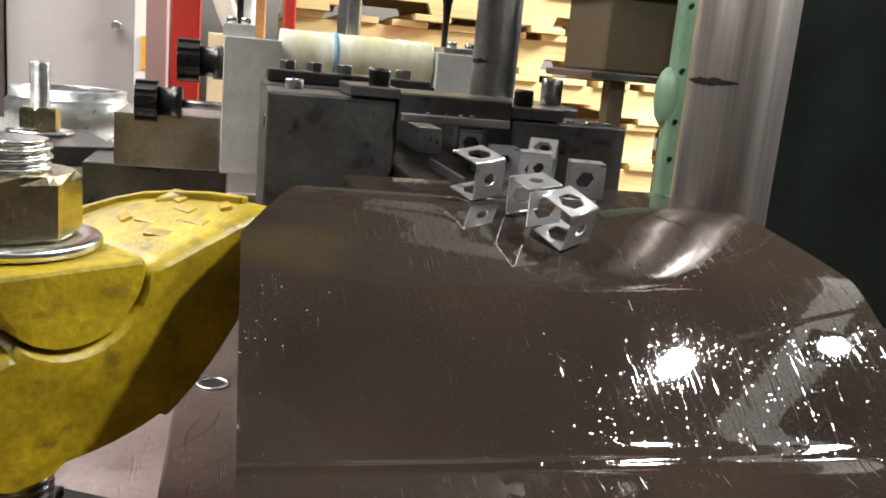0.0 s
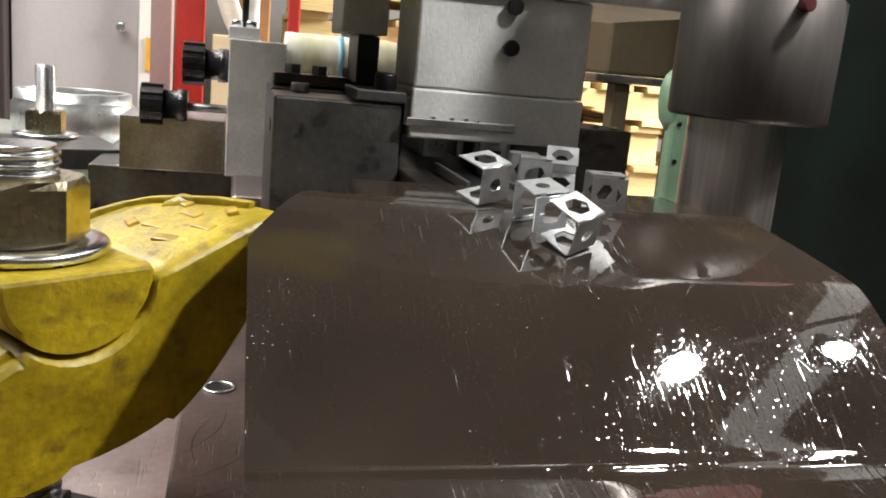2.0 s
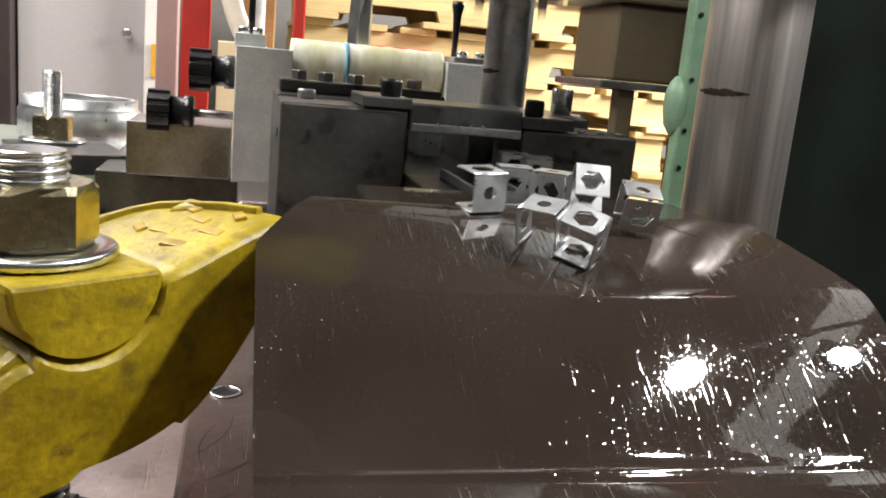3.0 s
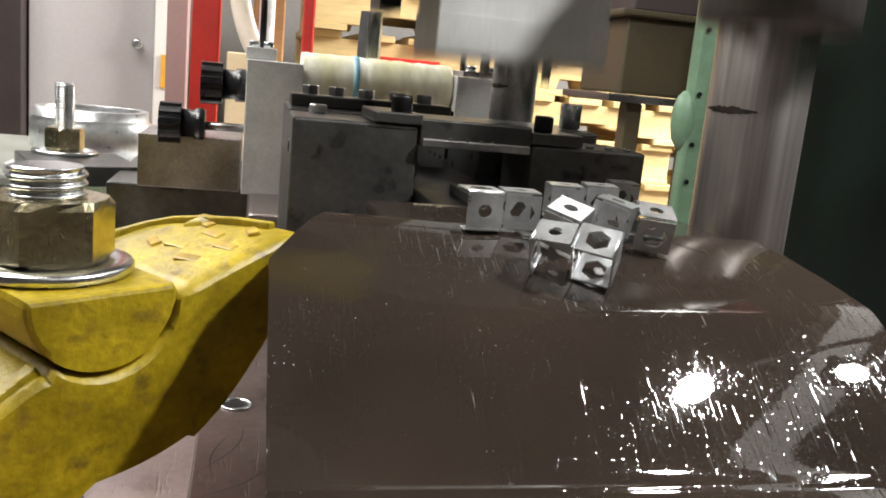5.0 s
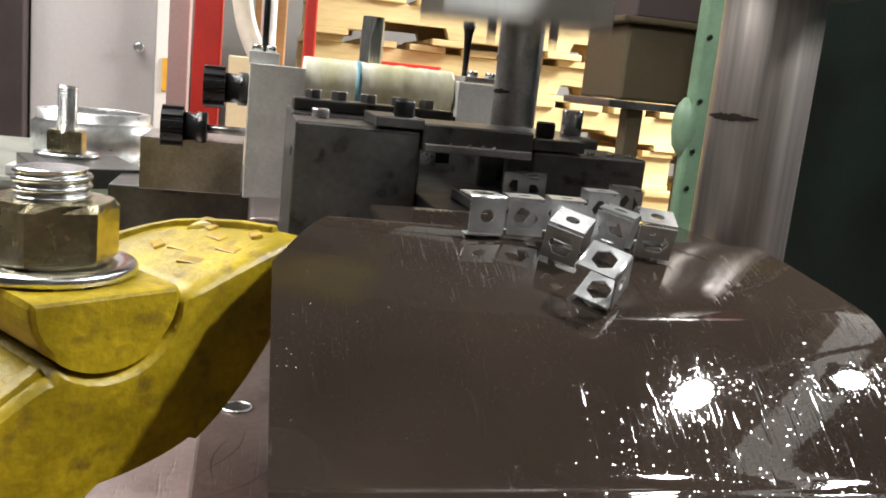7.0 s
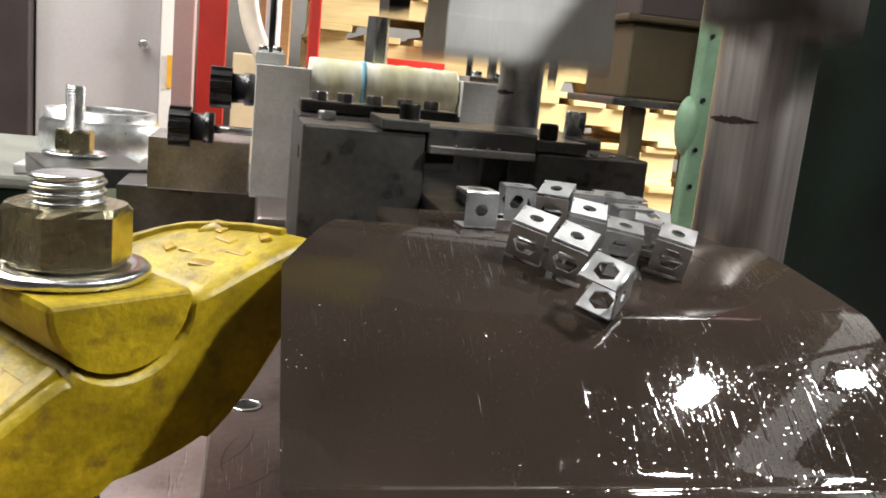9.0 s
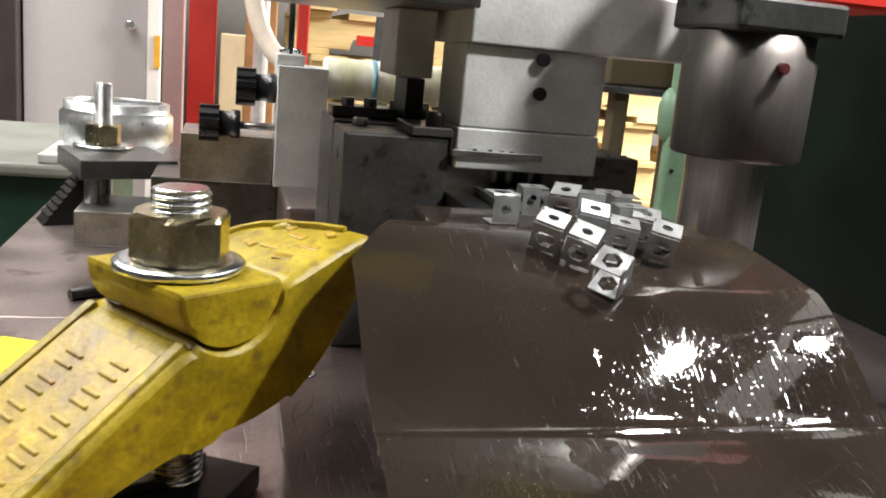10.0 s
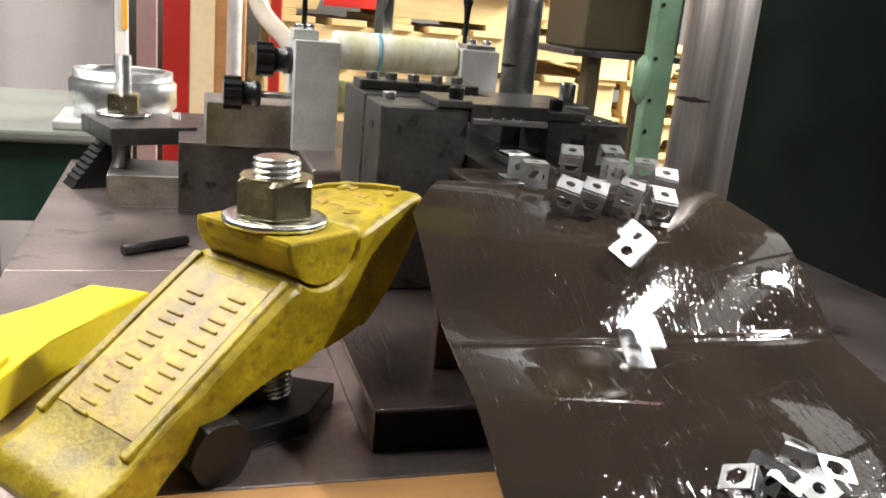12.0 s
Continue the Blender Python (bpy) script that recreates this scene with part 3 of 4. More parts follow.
    for p, c in zip(sp.bezier_points, pts):
        p.co, p.handle_left_type, p.handle_right_type = c, "AUTO", "AUTO"
    tmp = bpy.data.objects.new("tmp", cu)
    me = bpy.data.meshes.new_from_object(tmp)
    bpy.data.objects.remove(tmp)
    me.materials.append(HOSE)
    ob = new("tube", me)
    ob.parent = t


feed_unit()


def strap_clamp():
    t = thing("strap_clamp", "dark steel strap clamp with a threaded stud and nut", "clamp", pose(-0.114, 0.643, 0, 0, 0, 21))
    boxed("strap", (0.0, 0.075, 0.0, 0.085, 0.0480, 0.0630), STEEL_DARK, t, 0.001)
    c = Matrix.Translation((0.034, 0.072, 0))
    bm = bmesh.new()
    thread_mesh(bm, 0.0078, 0.0, 0.1175, 0.002, 24, c)
    part("stud", bm, ZINC, t, "bright zinc threaded stud")
    bm = bmesh.new()
    nut_mesh(bm, 0.026, 0.0665, 0.0835, 5, c)
    part("nut", bm, ZINC_GOLD, t, "yellow zinc hexagon nut")
    bm = bmesh.new()
    washer_mesh(bm, 0.024, 0.008, 0.0632, 0.0662)
    bmesh.ops.transform(bm, matrix=c, verts=bm.verts)
    part("washer", bm, ZINC, t)
    rodded("packing_screw", 0.006, 0.027, 0.048, STEEL, t, 20, m=Matrix.Translation((0.012, 0.015, 0)))
    t = thing("step_block", "black serrated step block beside the strap clamp", "block", pose(-0.150, 0.690, 0, 0, 0, 21))
    bm = bmesh.new()
    out = [(0.0, 0.0), (0.036, 0.0), (0.036, 0.047)]
    for k in range(9):
        out += [(0.034 - 0.0037 * k, 0.046 - 0.0048 * k), (0.034 - 0.0037 * k, 0.0435 - 0.0048 * k)]
    prism(bm, out, 0.0, 0.03, 0.0, Matrix.Translation((0, 0.03, 0)) @ pose(0, 0, 0, 90, 0, 0))
    part("block", bm, BLACK, t)
    t = thing("packing_block", "grey steel packing block under the strap clamp", "block")
    boxed("block", (-0.1165, -0.0470, 0.627, 0.70, 0.0, 0.0270), STEEL, t, 0.001)
    t = thing("spring_ring", "short zinc-plated tube ring open at the top", "ring")
    bm = bmesh.new()
    washer_mesh(bm, 0.056, 0.0520, 0.0365, 0.087, 56)
    bmesh.ops.translate(bm, verts=bm.verts, vec=(-0.118, 0.905, 0))
    part("tube", bm, CLIP_STEEL, t)
    boxed("base", (-0.185, -0.05, 0.85, 0.96, 0.0262, 0.036), STEEL_GREY, t, 0.002)


strap_clamp()


# ---- yellow swivel clamp ----
def arm_outline():
    """Side outline of the clamp body: along its length and height."""
    top = [(-0.112, 0.0), (-0.108, 0.010), (-0.095, 0.014), (-0.082, 0.0245), (-0.067, 0.0345), (-0.050, 0.0465), (-0.028, 0.0615), (-0.016, 0.0690), (-0.0125, 0.0695)]
    arc = [(0.002 + 0.0205 * math.cos(radians(a)), 0.0865 + 0.0195 * math.sin(radians(a))) for a in range(228, 361, 12)]
    nose = [(0.028, 0.0880), (0.045, 0.0940), (0.060, 0.0985), (0.066, 0.0990), (0.0685, 0.0960), (0.067, 0.090)]
    low = [(0.0600, 0.0790), (0.0533, 0.0700), (0.0410, 0.0545), (0.0340, 0.0475), (0.0268, 0.0425), (0.0125, 0.0380), (-0.001, 0.0365), (-0.020, 0.0345), (-0.038, 0.0300), (-0.050, 0.0255), (-0.0675, 0.0165), (-0.0773, 0.0085), (-0.084, 0.0)]
    def soften(pts):
        out = [pts[0]]
        for (a, b), (c, d) in zip(pts, pts[1:]):
            out += [(a * 0.75 + c * 0.25, b * 0.75 + d * 0.25), (a * 0.25 + c * 0.75, b * 0.25 + d * 0.75)]
        return out + [pts[-1]]

    return soften(top) + arc + soften(soften(nose + low))


CLAMP = pose(-0.021, 0.2425, 0, 0, 0, 36.87)


def swivel_clamp():
    t = thing("swivel_clamp", "chipped yellow enamelled cast swivel clamp with raised lettering", "clamp", CLAMP)
    out = arm_outline()
    ns = 13
    bm = bmesh.new()
    rows = []
    for j in range(ns):
        f = j / (ns - 1)
        v = -0.034 + 0.064 * f
        e = min(f, 1 - f) * 0.064
        row = []
        for u, w in out:
            # plan: nose narrows and rounds off, edges soft
            uu, ww, vv = u, w, v
            if u > 0.024:
                k = (u - 0.024) / 0.044
                left = -0.030 + 0.020 * k ** 2.2
                right = 0.030 - 0.002 * k
                vv = left + (right - left) * f
                if k > 0.8:
                    uu = u - 0.020 * (1 - f) ** 2.0 * (k - 0.8) / 0.2
            under = max(0.0, min(1.0, (0.062 + 0.68 * min(u, 0.0) - w) / 0.04))
            vv *= 1 - 0.14 * under
            drop = 0.0022 * max(0.0, 1 - e / 0.003) ** 2
            mid = 0.038 if u > 0 else 0.02
            ww += -drop if w > 0.5 * (mid + 0.05) else 0
            row.append(bm.verts.new((uu, -vv, ww)))
        rows.append(row)
    n = len(out)
    for a, b in zip(rows, rows[1:]):
        for k in range(n):
            f = bm.faces.new((a[k], a[(k + 1) % n], b[(k + 1) % n], b[k]))
            f.smooth = True
    bm.faces.new(rows[0])
    bm.faces.new(list(reversed(rows[-1])))
    body = part("body", bm, YELLOW, t)
    # rims along the panel on the arm and on the nose
    for v in (-0.0315, 0.0235):
        bm = bmesh.new()
        p0, p1 = Vector((-0.090, 0.0195)), Vector((-0.014, 0.0705))
        L = (p1 - p0).length
        ang = math.degrees(math.atan2(p1.y - p0.y, p1.x - p0.x))
        box(bm, 0, L, -0.0024, 0.0024, -0.003, 0.0012, 0.0009, Matrix.Translation((p0.x, -v, p0.y)) @ pose(0, 0, 0, 0, -ang, 0))
        part("rim", bm, YELLOW, t)
    # worn panels between the rims, on the arm and on the nose
    bm = bmesh.new()
    p0, p1 = Vector((-0.084, 0.0232)), Vector((-0.020, 0.0666))
    box(bm, 0, (p1 - p0).length, -0.0205, 0.0285, -0.003, 0.0004, 0.0004, Matrix.Translation((p0.x, 0, p0.y)) @ pose(0, 0, 0, 0, -math.degrees(math.atan2(p1.y - p0.y, p1.x - p0.x)), 0))
    part("panel", bm, YELLOW_WORN, t, "worn brownish panel on the arm")
    # two rows of raised cast letters, as plain bars
    slope = pose(0, 0, 0, 0, -math.degrees(math.atan2(0.051, 0.076)), 0)
    for count, v0 in ((5, 0.0095), (6, -0.0130)):
        for k in range(count):
            u = -0.030 - 0.0098 * k - (0.003 if count == 6 else 0)
            w = 0.0602 + (u + 0.030) * 0.68
            for du in (-0.0024, 0.0024):
                bm = bmesh.new()
                box(bm, du - 0.0008, du + 0.0008, -0.0050, 0.0050, -0.001, 0.0010, 0.0006, Matrix.Translation((u, -v0, w)) @ slope)
                part("raised_bar", bm, YELLOW_WORN, t)
    for i, (u, v) in enumerate(((0.036, 0.012), (0.040, 0.0), (0.046, 0.016), (0.050, 0.004), (0.054, -0.006), (0.038, -0.010), (0.057, 0.014))):
        bm = bmesh.new()
        w = 0.0880 + (u - 0.028) * 0.33
        box(bm, -0.0018, 0.0018, -0.0042, 0.0042, -0.001, 0.0007, 0.0005, Matrix.Translation((u, -v, w)) @ pose(0, 0, 0, 0, -18, 25 - 9 * i))
        part("raised_bar", bm, YELLOW_WORN, t)
    # rim round the nose
    bm = bmesh.new()
    pts = [(0.026, -0.029, 0.0872), (0.036, -0.0275, 0.0905), (0.044, -0.024, 0.0932), (0.050, -0.018, 0.0955), (0.0545, -0.009, 0.0970), (0.059, 0.004, 0.0985), (0.062, 0.016, 0.0990)]
    for a, b in zip(pts, pts[1:]):
        pa, pb = Vector((a[0], -a[1], a[2])), Vector((b[0], -b[1], b[2]))
        box(bm, 0, (pb - pa).length + 0.001, -0.0016, 0.0016, -0.0016, 0.0016, 0.0006, Matrix.Translation(pa) @ (pb - pa).to_track_quat("X", "Z").to_matrix().to_4x4())
    part("nose_rim", bm, YELLOW, t)
    # swivel pad: half round below, flat on top
    bm = bmesh.new()
    outp = [(0.002 + 0.0205 * math.cos(radians(a)), 0.0868 + 0.0190 * math.sin(radians(a))) for a in range(180, 361, 10)]
    outp += [(0.0215, 0.0885), (-0.0180, 0.0885)]
    prism(bm, [(u, w) for u, w in outp], -0.0295, 0.0285, 0.0014, pose(0, 0, 0, 90, 0, 0))
    part("swivel_pad", bm, YELLOW, t, "half-round yellow pad under the nut")

    b = thing("clamp_bolt", "heavy zinc-plated clamp bolt with nut and washer", "bolt", pose(-0.021, 0.2425, 0))
    bm = bmesh.new()
    washer_mesh(bm, 0.0225, 0.0105, 0.0887, 0.0920)
    part("washer", bm, ZINC, b, "bright zinc washer")
    bm = bmesh.new()
    nut_mesh(bm, 0.0305, 0.0922, 0.1090, 20)
    part("nut", bm, ZINC_GOLD, b, "gold-tinged zinc hexagon nut")
    bm = bmesh.new()
    thread_mesh(bm, 0.0102, 0.0, 0.1172, 0.0025, 32)
    part("stud", bm, ZINC, b, "bright threaded stud")


swivel_clamp()


def second_clamp():
    t = thing("yellow_bar", "bright yellow enamelled clamp bar lying on the bolster", "clamp")
    bm = bmesh.new()
    out = [(-0.075, 0.353), (-0.106, 0.366), (-0.127, 0.330), (-0.200, 0.262), (-0.200, 0.220), (-0.131, 0.240), (-0.118, 0.284)]
    prism(bm, list(reversed(out)), 0.0005, 0.0200, 0.002)
    part("bar", bm, YELLOW_LIGHT, t)
    bm = bmesh.new()
    prism(bm, [(-0.196, 0.225), (-0.134, 0.244), (-0.130, 0.262), (-0.196, 0.252)], 0.0202, 0.0225, 0.001)
    part("raised_rib", bm, YELLOW_LIGHT, t)
    t = thing("dowel_pin", "short black steel dowel pin lying on the bolster", "pin")
    a, b = Vector((-0.0965, 0.487, 0.0037)), Vector((-0.0535, 0.515, 0.0037))
    bm = bmesh.new()
    rod(bm, 0.0036, 0, (b - a).length, 20, 0.0006, Matrix.Translation(a) @ (b - a).to_track_quat("Z", "Y").to_matrix().to_4x4())
    part("pin", bm, BLACK, t)
    t = thing("tee_nut", "dark steel step block below the clamp bolt", "block")
    bm = bmesh.new()
    prism(bm, [(-0.052, 0.196), (-0.006, 0.218), (0.010, 0.248), (-0.030, 0.268), (-0.062, 0.232)], 0.0, 0.010, 0.0008)
    part("block", bm, BLACK, t)
    bm = bmesh.new()
    prism(bm, [(-0.044, 0.224), (-0.014, 0.236), (-0.010, 0.252), (-0.036, 0.256)], 0.0102, 0.014, 0.0006)
    part("boss", bm, STEEL_DARK, t)
    t = thing("hex_bolt", "black hexagon bolt lying on its side", "bolt")
    bm = bmesh.new()
    m = Matrix.Translation((-0.049, 0.190, 0.0128)) @ pose(0, 0, 0, 0, 90, 298)
    nut_mesh(bm, 0.025, -0.006, 0.011, 30, m)
    part("head", bm, BLACK, t)
    bm = bmesh.new()
    rod(bm, 0.008, -0.045, -0.005, 24, 0.0008, m)
    part("shank", bm, BLACK, t)
    t = thing("wooden_board", "warm planed wooden board along the bolster edge", "board")
    boxed("board", (-0.10, 0.14, 0.06, 0.1755, -0.012, 0.0015), WOOD_BENCH, t, 0.0012)
    boxed("bearer", (-0.10, 0.14, 0.08, 0.12, -0.9, -0.0122), WOOD_BENCH, t, 0.0012)


second_clamp()


# ---- brown sheet ----
LEFT = [(0.00, -0.03), (0.04, 0.002), (0.075, 0.020), (0.102, 0.0345), (0.116, 0.0425), (0.129, 0.0500), (0.147, 0.0565), (0.165, 0.0620), (0.177, 0.0650), (0.191, 0.0700), (0.205, 0.0790), (0.221, 0.0890), (0.234, 0.0965), (0.253, 0.1075), (0.30, 0.110)]
RIGHT = [(0.00, 0.008), (0.04, 0.0240), (0.075, 0.0368), (0.102, 0.0455), (0.132, 0.0525), (0.155, 0.0572), (0.1665, 0.0593), (0.1685, 0.0606), (0.178, 0.0690), (0.187, 0.0764), (0.197, 0.0839), (0.206, 0.0900), (0.2095, 0.0920), (0.214, 0.0939), (0.232, 0.0998), (0.255, 0.1058), (0.30, 0.108)]


def profile(knots, y):
    """Smooth curve through the knots."""
    k = max(1, min(len(knots) - 3, next((i for i, p in enumerate(knots) if p[0] > y), len(knots)) - 1))
    (xa, za), (x0, z0), (x1, z1), (xb, zb) = knots[k - 1:k + 3]
    h = x1 - x0
    f = (y - x0) / h
    m0, m1 = (z1 - za) / (x1 - xa) * h, (zb - z0) / (xb - x0) * h
    return (2 * f ** 3 - 3 * f * f + 1) * z0 + (f ** 3 - 2 * f * f + f) * m0 + (3 * f * f - 2 * f ** 3) * z1 + (f ** 3 - f * f) * m1


YS = np.linspace(0.01, 0.28, 541)
LEFT_Z, RIGHT_Z = np.array([profile(LEFT, y) for y in YS]), np.array([profile(RIGHT, y) for y in YS])


def sheet_z(x, y):
    a, b = np.interp(y, YS, LEFT_Z), np.interp(y, YS, RIGHT_Z)
    f = 1 - max(0.0, 1 - (x - 0.037) / (0.214 - 0.037)) ** 2.2
    return float(a + (b - a) * f)


def brown_sheet():
    t = thing("chute_sheet", "glossy scratched brown laminate sheet bent into a chute", "chute")
    ys = sorted(list(np.linspace(0.03, 0.2545, 120)) + [0.1655 + 0.0004 * k for k in range(-6, 7)])
    nx = 46
    taps = [k * 0.0015 for k in range(-9, 10)]
    weights = [math.exp(-0.5 * (d / 0.0035) ** 2) for d in taps]
    kernel = [(d, w / sum(weights)) for d, w in zip(taps, weights)]
    bm = bmesh.new()
    grids = []
    for dz in (0.0, -0.0012):
        g = []
        for y in ys:
            xl = 0.0375 + 0.0165 * max(0.0, (y - 0.234) / 0.0205) + (0.0015 * (0.165 - y) / 0.06 if y < 0.165 else 0)
            xr = 0.2140 - 0.0160 * max(0.0, (y - 0.214) / 0.0405)
            row = []
            for i in range(nx):
                f = i / (nx - 1)
                x = xl + (xr - xl) * f
                z = sum(w * sheet_z(x, y + d) for d, w in kernel)
                fold = 0.1655 + 0.0035 * (x - 0.037) / 0.177
                z += 0.00035 * math.exp(-((y - fold) / 0.0011) ** 2)
                z += 0.00018 * noise.noise(Vector((x * 28, y * 22, 3.0)))
                row.append(bm.verts.new((x, y, z + dz)))
            g.append(row)
        grids.append(g)
    top, bot = grids
    for j in range(len(ys) - 1):
        for i in range(nx - 1):
            bm.faces.new((top[j][i], top[j][i + 1], top[j + 1][i + 1], top[j + 1][i])).smooth = True
            bm.faces.new((bot[j][i], bot[j + 1][i], bot[j + 1][i + 1], bot[j][i + 1])).smooth = True
    def own(v):
        return bm.verts.new(v.co)

    for i in (0, nx - 1):
        hi, lo = [own(r[i]) for r in top], [own(r[i]) for r in bot]
        for j in range(len(ys) - 1):
            bm.faces.new((hi[j], hi[j + 1], lo[j + 1], lo[j]))
    for j in (0, len(ys) - 1):
        hi, lo = [own(v) for v in top[j]], [own(v) for v in bot[j]]
        for i in range(nx - 1):
            bm.faces.new((hi[i], hi[i + 1], lo[i + 1], lo[i]))
    part("sheet", bm, BROWN, t)
    t = thing("support_board", "dark brown board standing under the chute sheet", "board")
    boxed("board", (0.055, 0.185, 0.2385, 0.2480, 0.0197, 0.0955), BOARD, t, 0.0008)


brown_sheet()


# ---- clips ----
def clip_mesh():
    """Thin strip bent into a U: a web with a round hole between two legs with hexagonal holes."""
    bm = bmesh.new()
    a, h, th, rc = 0.0062, 0.0056, 0.00050, 0.0009
    n = 24
    for wall in (3, 0, 1):
        turn = pose(0, 0, 0, 90 * wall, 0, 0)
        hexed = wall % 2 == 1
        loops = []
        for z in (a, a - th):
            outer, inner = [], []
            for k in range(n):
                t = 2 * math.pi * k / n
                c, s = math.cos(t), math.sin(t)
                q = 1 / max(abs(c), abs(s))
                outer.append(bm.verts.new(turn @ Vector((h * c * q, (a - rc) * s * q, z))))
                r = 0.0020
                if hexed:
                    r = 0.0034 * math.cos(math.pi / 6) / math.cos((t % (math.pi / 3)) - math.pi / 6) * 1.08
                inner.append(bm.verts.new(turn @ Vector((r * c * 1.1, r * s, z))))
            loops.append((outer, inner))
        (o1, i1), (o2, i2) = loops
        for k in range(n):
            j = (k + 1) % n
            bm.faces.new((o1[k], o1[j], i1[j], i1[k]))
            bm.faces.new((o2[k], i2[k], i2[j], o2[j]))
            bm.faces.new((i1[k], i1[j], i2[j], i2[k]))
            bm.faces.new((o1[k], o2[k], o2[j], o1[j]))
        if wall == 1:
            continue
        # rounded bend to the next wall
        for x0, x1 in ((-h, h),):
            strip = []
            for s in range(5):
                t = radians(90 - 22.5 * s)
                y, z = a - rc + rc * math.cos(t), a - rc + rc * math.sin(t)
                y2, z2 = a - rc + (rc - th) * math.cos(t), a - rc + (rc - th) * math.sin(t)
                strip.append([bm.verts.new(turn @ Vector(p)) for p in ((x0, y, z), (x1, y, z), (x1, y2, z2), (x0, y2, z2))])
            for p, q in zip(strip, strip[1:]):
                for k in range(4):
                    bm.faces.new((p[k], p[(k + 1) % 4], q[(k + 1) % 4], q[k])).smooth = True
    bmesh.ops.recalc_face_normals(bm, faces=bm.faces)
    me = bpy.data.meshes.new("spring_clip")
    bm.to_mesh(me)
    bm.free()
    me.materials.append(CLIP_STEEL)
    return me


CLIP = clip_mesh()


def clip():
    return tagged(new("spring_clip", CLIP), "shiny galvanised spring clip with punched round and hexagonal holes", "spring clip", "punched clips on the chute")


# ---- background ----
def pallet_mesh_parts():
    t = thing("pallet", "pale pine pallet with notched stringers in a stack", "pallet", None, "stack of pallets")
    for y in (0.0, 0.5):
        bm = bmesh.new()
        out = [(0, 0), (0.17, 0), (0.18, 0.035), (0.40, 0.035), (0.41, 0), (0.79, 0), (0.80, 0.035), (1.02, 0.035), (1.03, 0), (1.2, 0), (1.2, 0.088), (0, 0.088)]
        prism(bm, out, 0, 0.04, 0.002, Matrix.Translation((0, y + 0.04, 0.019)) @ pose(0, 0, 0, 90, 0, 0))
        part("stringer", bm, WOOD, t)
    for k, x in enumerate((0.0, 0.16, 0.31, 0.47, 0.62, 0.78, 0.93, 1.09)):
        boxed("deck_board", (x, x + 0.11, -0.012, 0.56, 0.1075, 0.127), WOOD, t, 0.002)
    for k, x in enumerate((0.0, 0.36, 0.72, 1.09)):
        boxed("bottom_board", (x, x + 0.11, -0.006, 0.56, 0.0, 0.0185), WOOD, t, 0.002)
    return t


def background():
    first = pallet_mesh_parts()
    rng = random.Random(7)
    z = -0.90
    first.matrix_basis = pose(0.22, 2.62, z)
    for k in range(1, 12):
        z += 0.128
        copy_thing(first, pose(0.22 + rng.uniform(-0.05, 0.05), 2.62 + rng.uniform(-0.03, 0.03), z, 0, 0, rng.uniform(-1, 1)))
    z = -0.90
    for k in range(8):
        copy_thing(first, pose(1.46 + rng.uniform(-0.02, 0.02), 2.70, z, 0, 0, rng.uniform(-1, 1)))
        z += 0.128
    t = thing("red_board", "red painted board between the pallets", "board")
    boxed("board", (0.36, 0.58, 2.595, 2.61, 0.16, 0.19), RED, t, 0.002)
    t = thing("steel_cabinet", "lilac-grey painted steel cabinet with a round knob", "cabinet")
    boxed("body", (-0.56, -0.235, 2.6, 3.0, -0.9, 1.2), GREY_PAINT, t, 0.004)
    bm = bmesh.new()
    lathe(bm, [(0.006, 0), (0.006, 0.014), (0.014, 0.018), (0.015, 0.026), (0.010, 0.031)], 24, Matrix.Translation((-0.277, 2.6, 0.157)) @ pose(0, 0, 0, 90, 0, 0))
    part("knob", bm, ZINC, t, "round metal knob")
    t = thing("dark_locker", "dark brown painted locker beside the cabinet", "locker")
    boxed("body", (-1.2, -0.565, 2.55, 3.0, -0.9, 1.2), DARK, t, 0.004)
    t = thing("white_post", "white painted post with an orange label", "post")
    boxed("post", (-0.232, -0.197, 2.56, 2.62, -0.9, 1.2), WHITE_PAINT, t, 0.003)
    boxed("label", (-0.212, -0.196, 2.555, 2.5595, 0.045, 0.135), ORANGE, t, 0.0005, "orange label")
    t = thing("pink_post", "dull pink painted steel post", "post")
    boxed("post", (-0.150, -0.106, 2.0, 2.06, -0.9, 1.2), PINK_PAINT, t, 0.003)
    t = thing("red_post", "red enamelled steel guard post", "post")
    boxed("post", (-0.092, -0.036, 1.90, 1.96, -0.9, 1.2), RED, t, 0.004)
    t = thing("red_guard_bar", "narrow red bar behind the feeder", "bar")
    boxed("bar", (0.127, 0.150, 1.80, 1.83, -0.9, 1.2), RED, t, 0.004)
    t = thing("cream_panel", "cream plywood panel leaning behind the feeder", "panel")
    boxed("panel", (-0.030, 0.075, 2.30, 2.32, -0.9, 0.16), CREAM, t, 0.003)
    t = thing("timber_post", "brown timber post behind the feeder", "post")
    boxed("post", (0.030, 0.105, 2.20, 2.26, -0.9, 1.2), WOOD_BENCH, t, 0.004)
    t = thing("steel_conduit", "grey steel conduit beside the timber post", "conduit")
    rodded("tube", 0.016, -0.9, 1.2, STEEL_GREY, t, 24, m=Matrix.Translation((0.058, 1.9, 0)))
    t = thing("tank", "olive brown sheet metal tank on two legs", "tank")
    boxed("body", (0.423, 0.56, 0.90, 1.02, 0.150, 0.232), OLIVE, t, 0.003)
    boxed("rim", (0.410, 0.57, 0.885, 1.03, 0.2322, 0.239), OLIVE, t, 0.002)
    boxed("upper_box", (0.43, 0.56, 0.905, 1.01, 0.2392, 0.50), DARK, t, 0.003)
    boxed("shelf", (0.405, 0.57, 0.885, 1.03, 0.141, 0.1495), STEEL_DARK, t, 0.002)
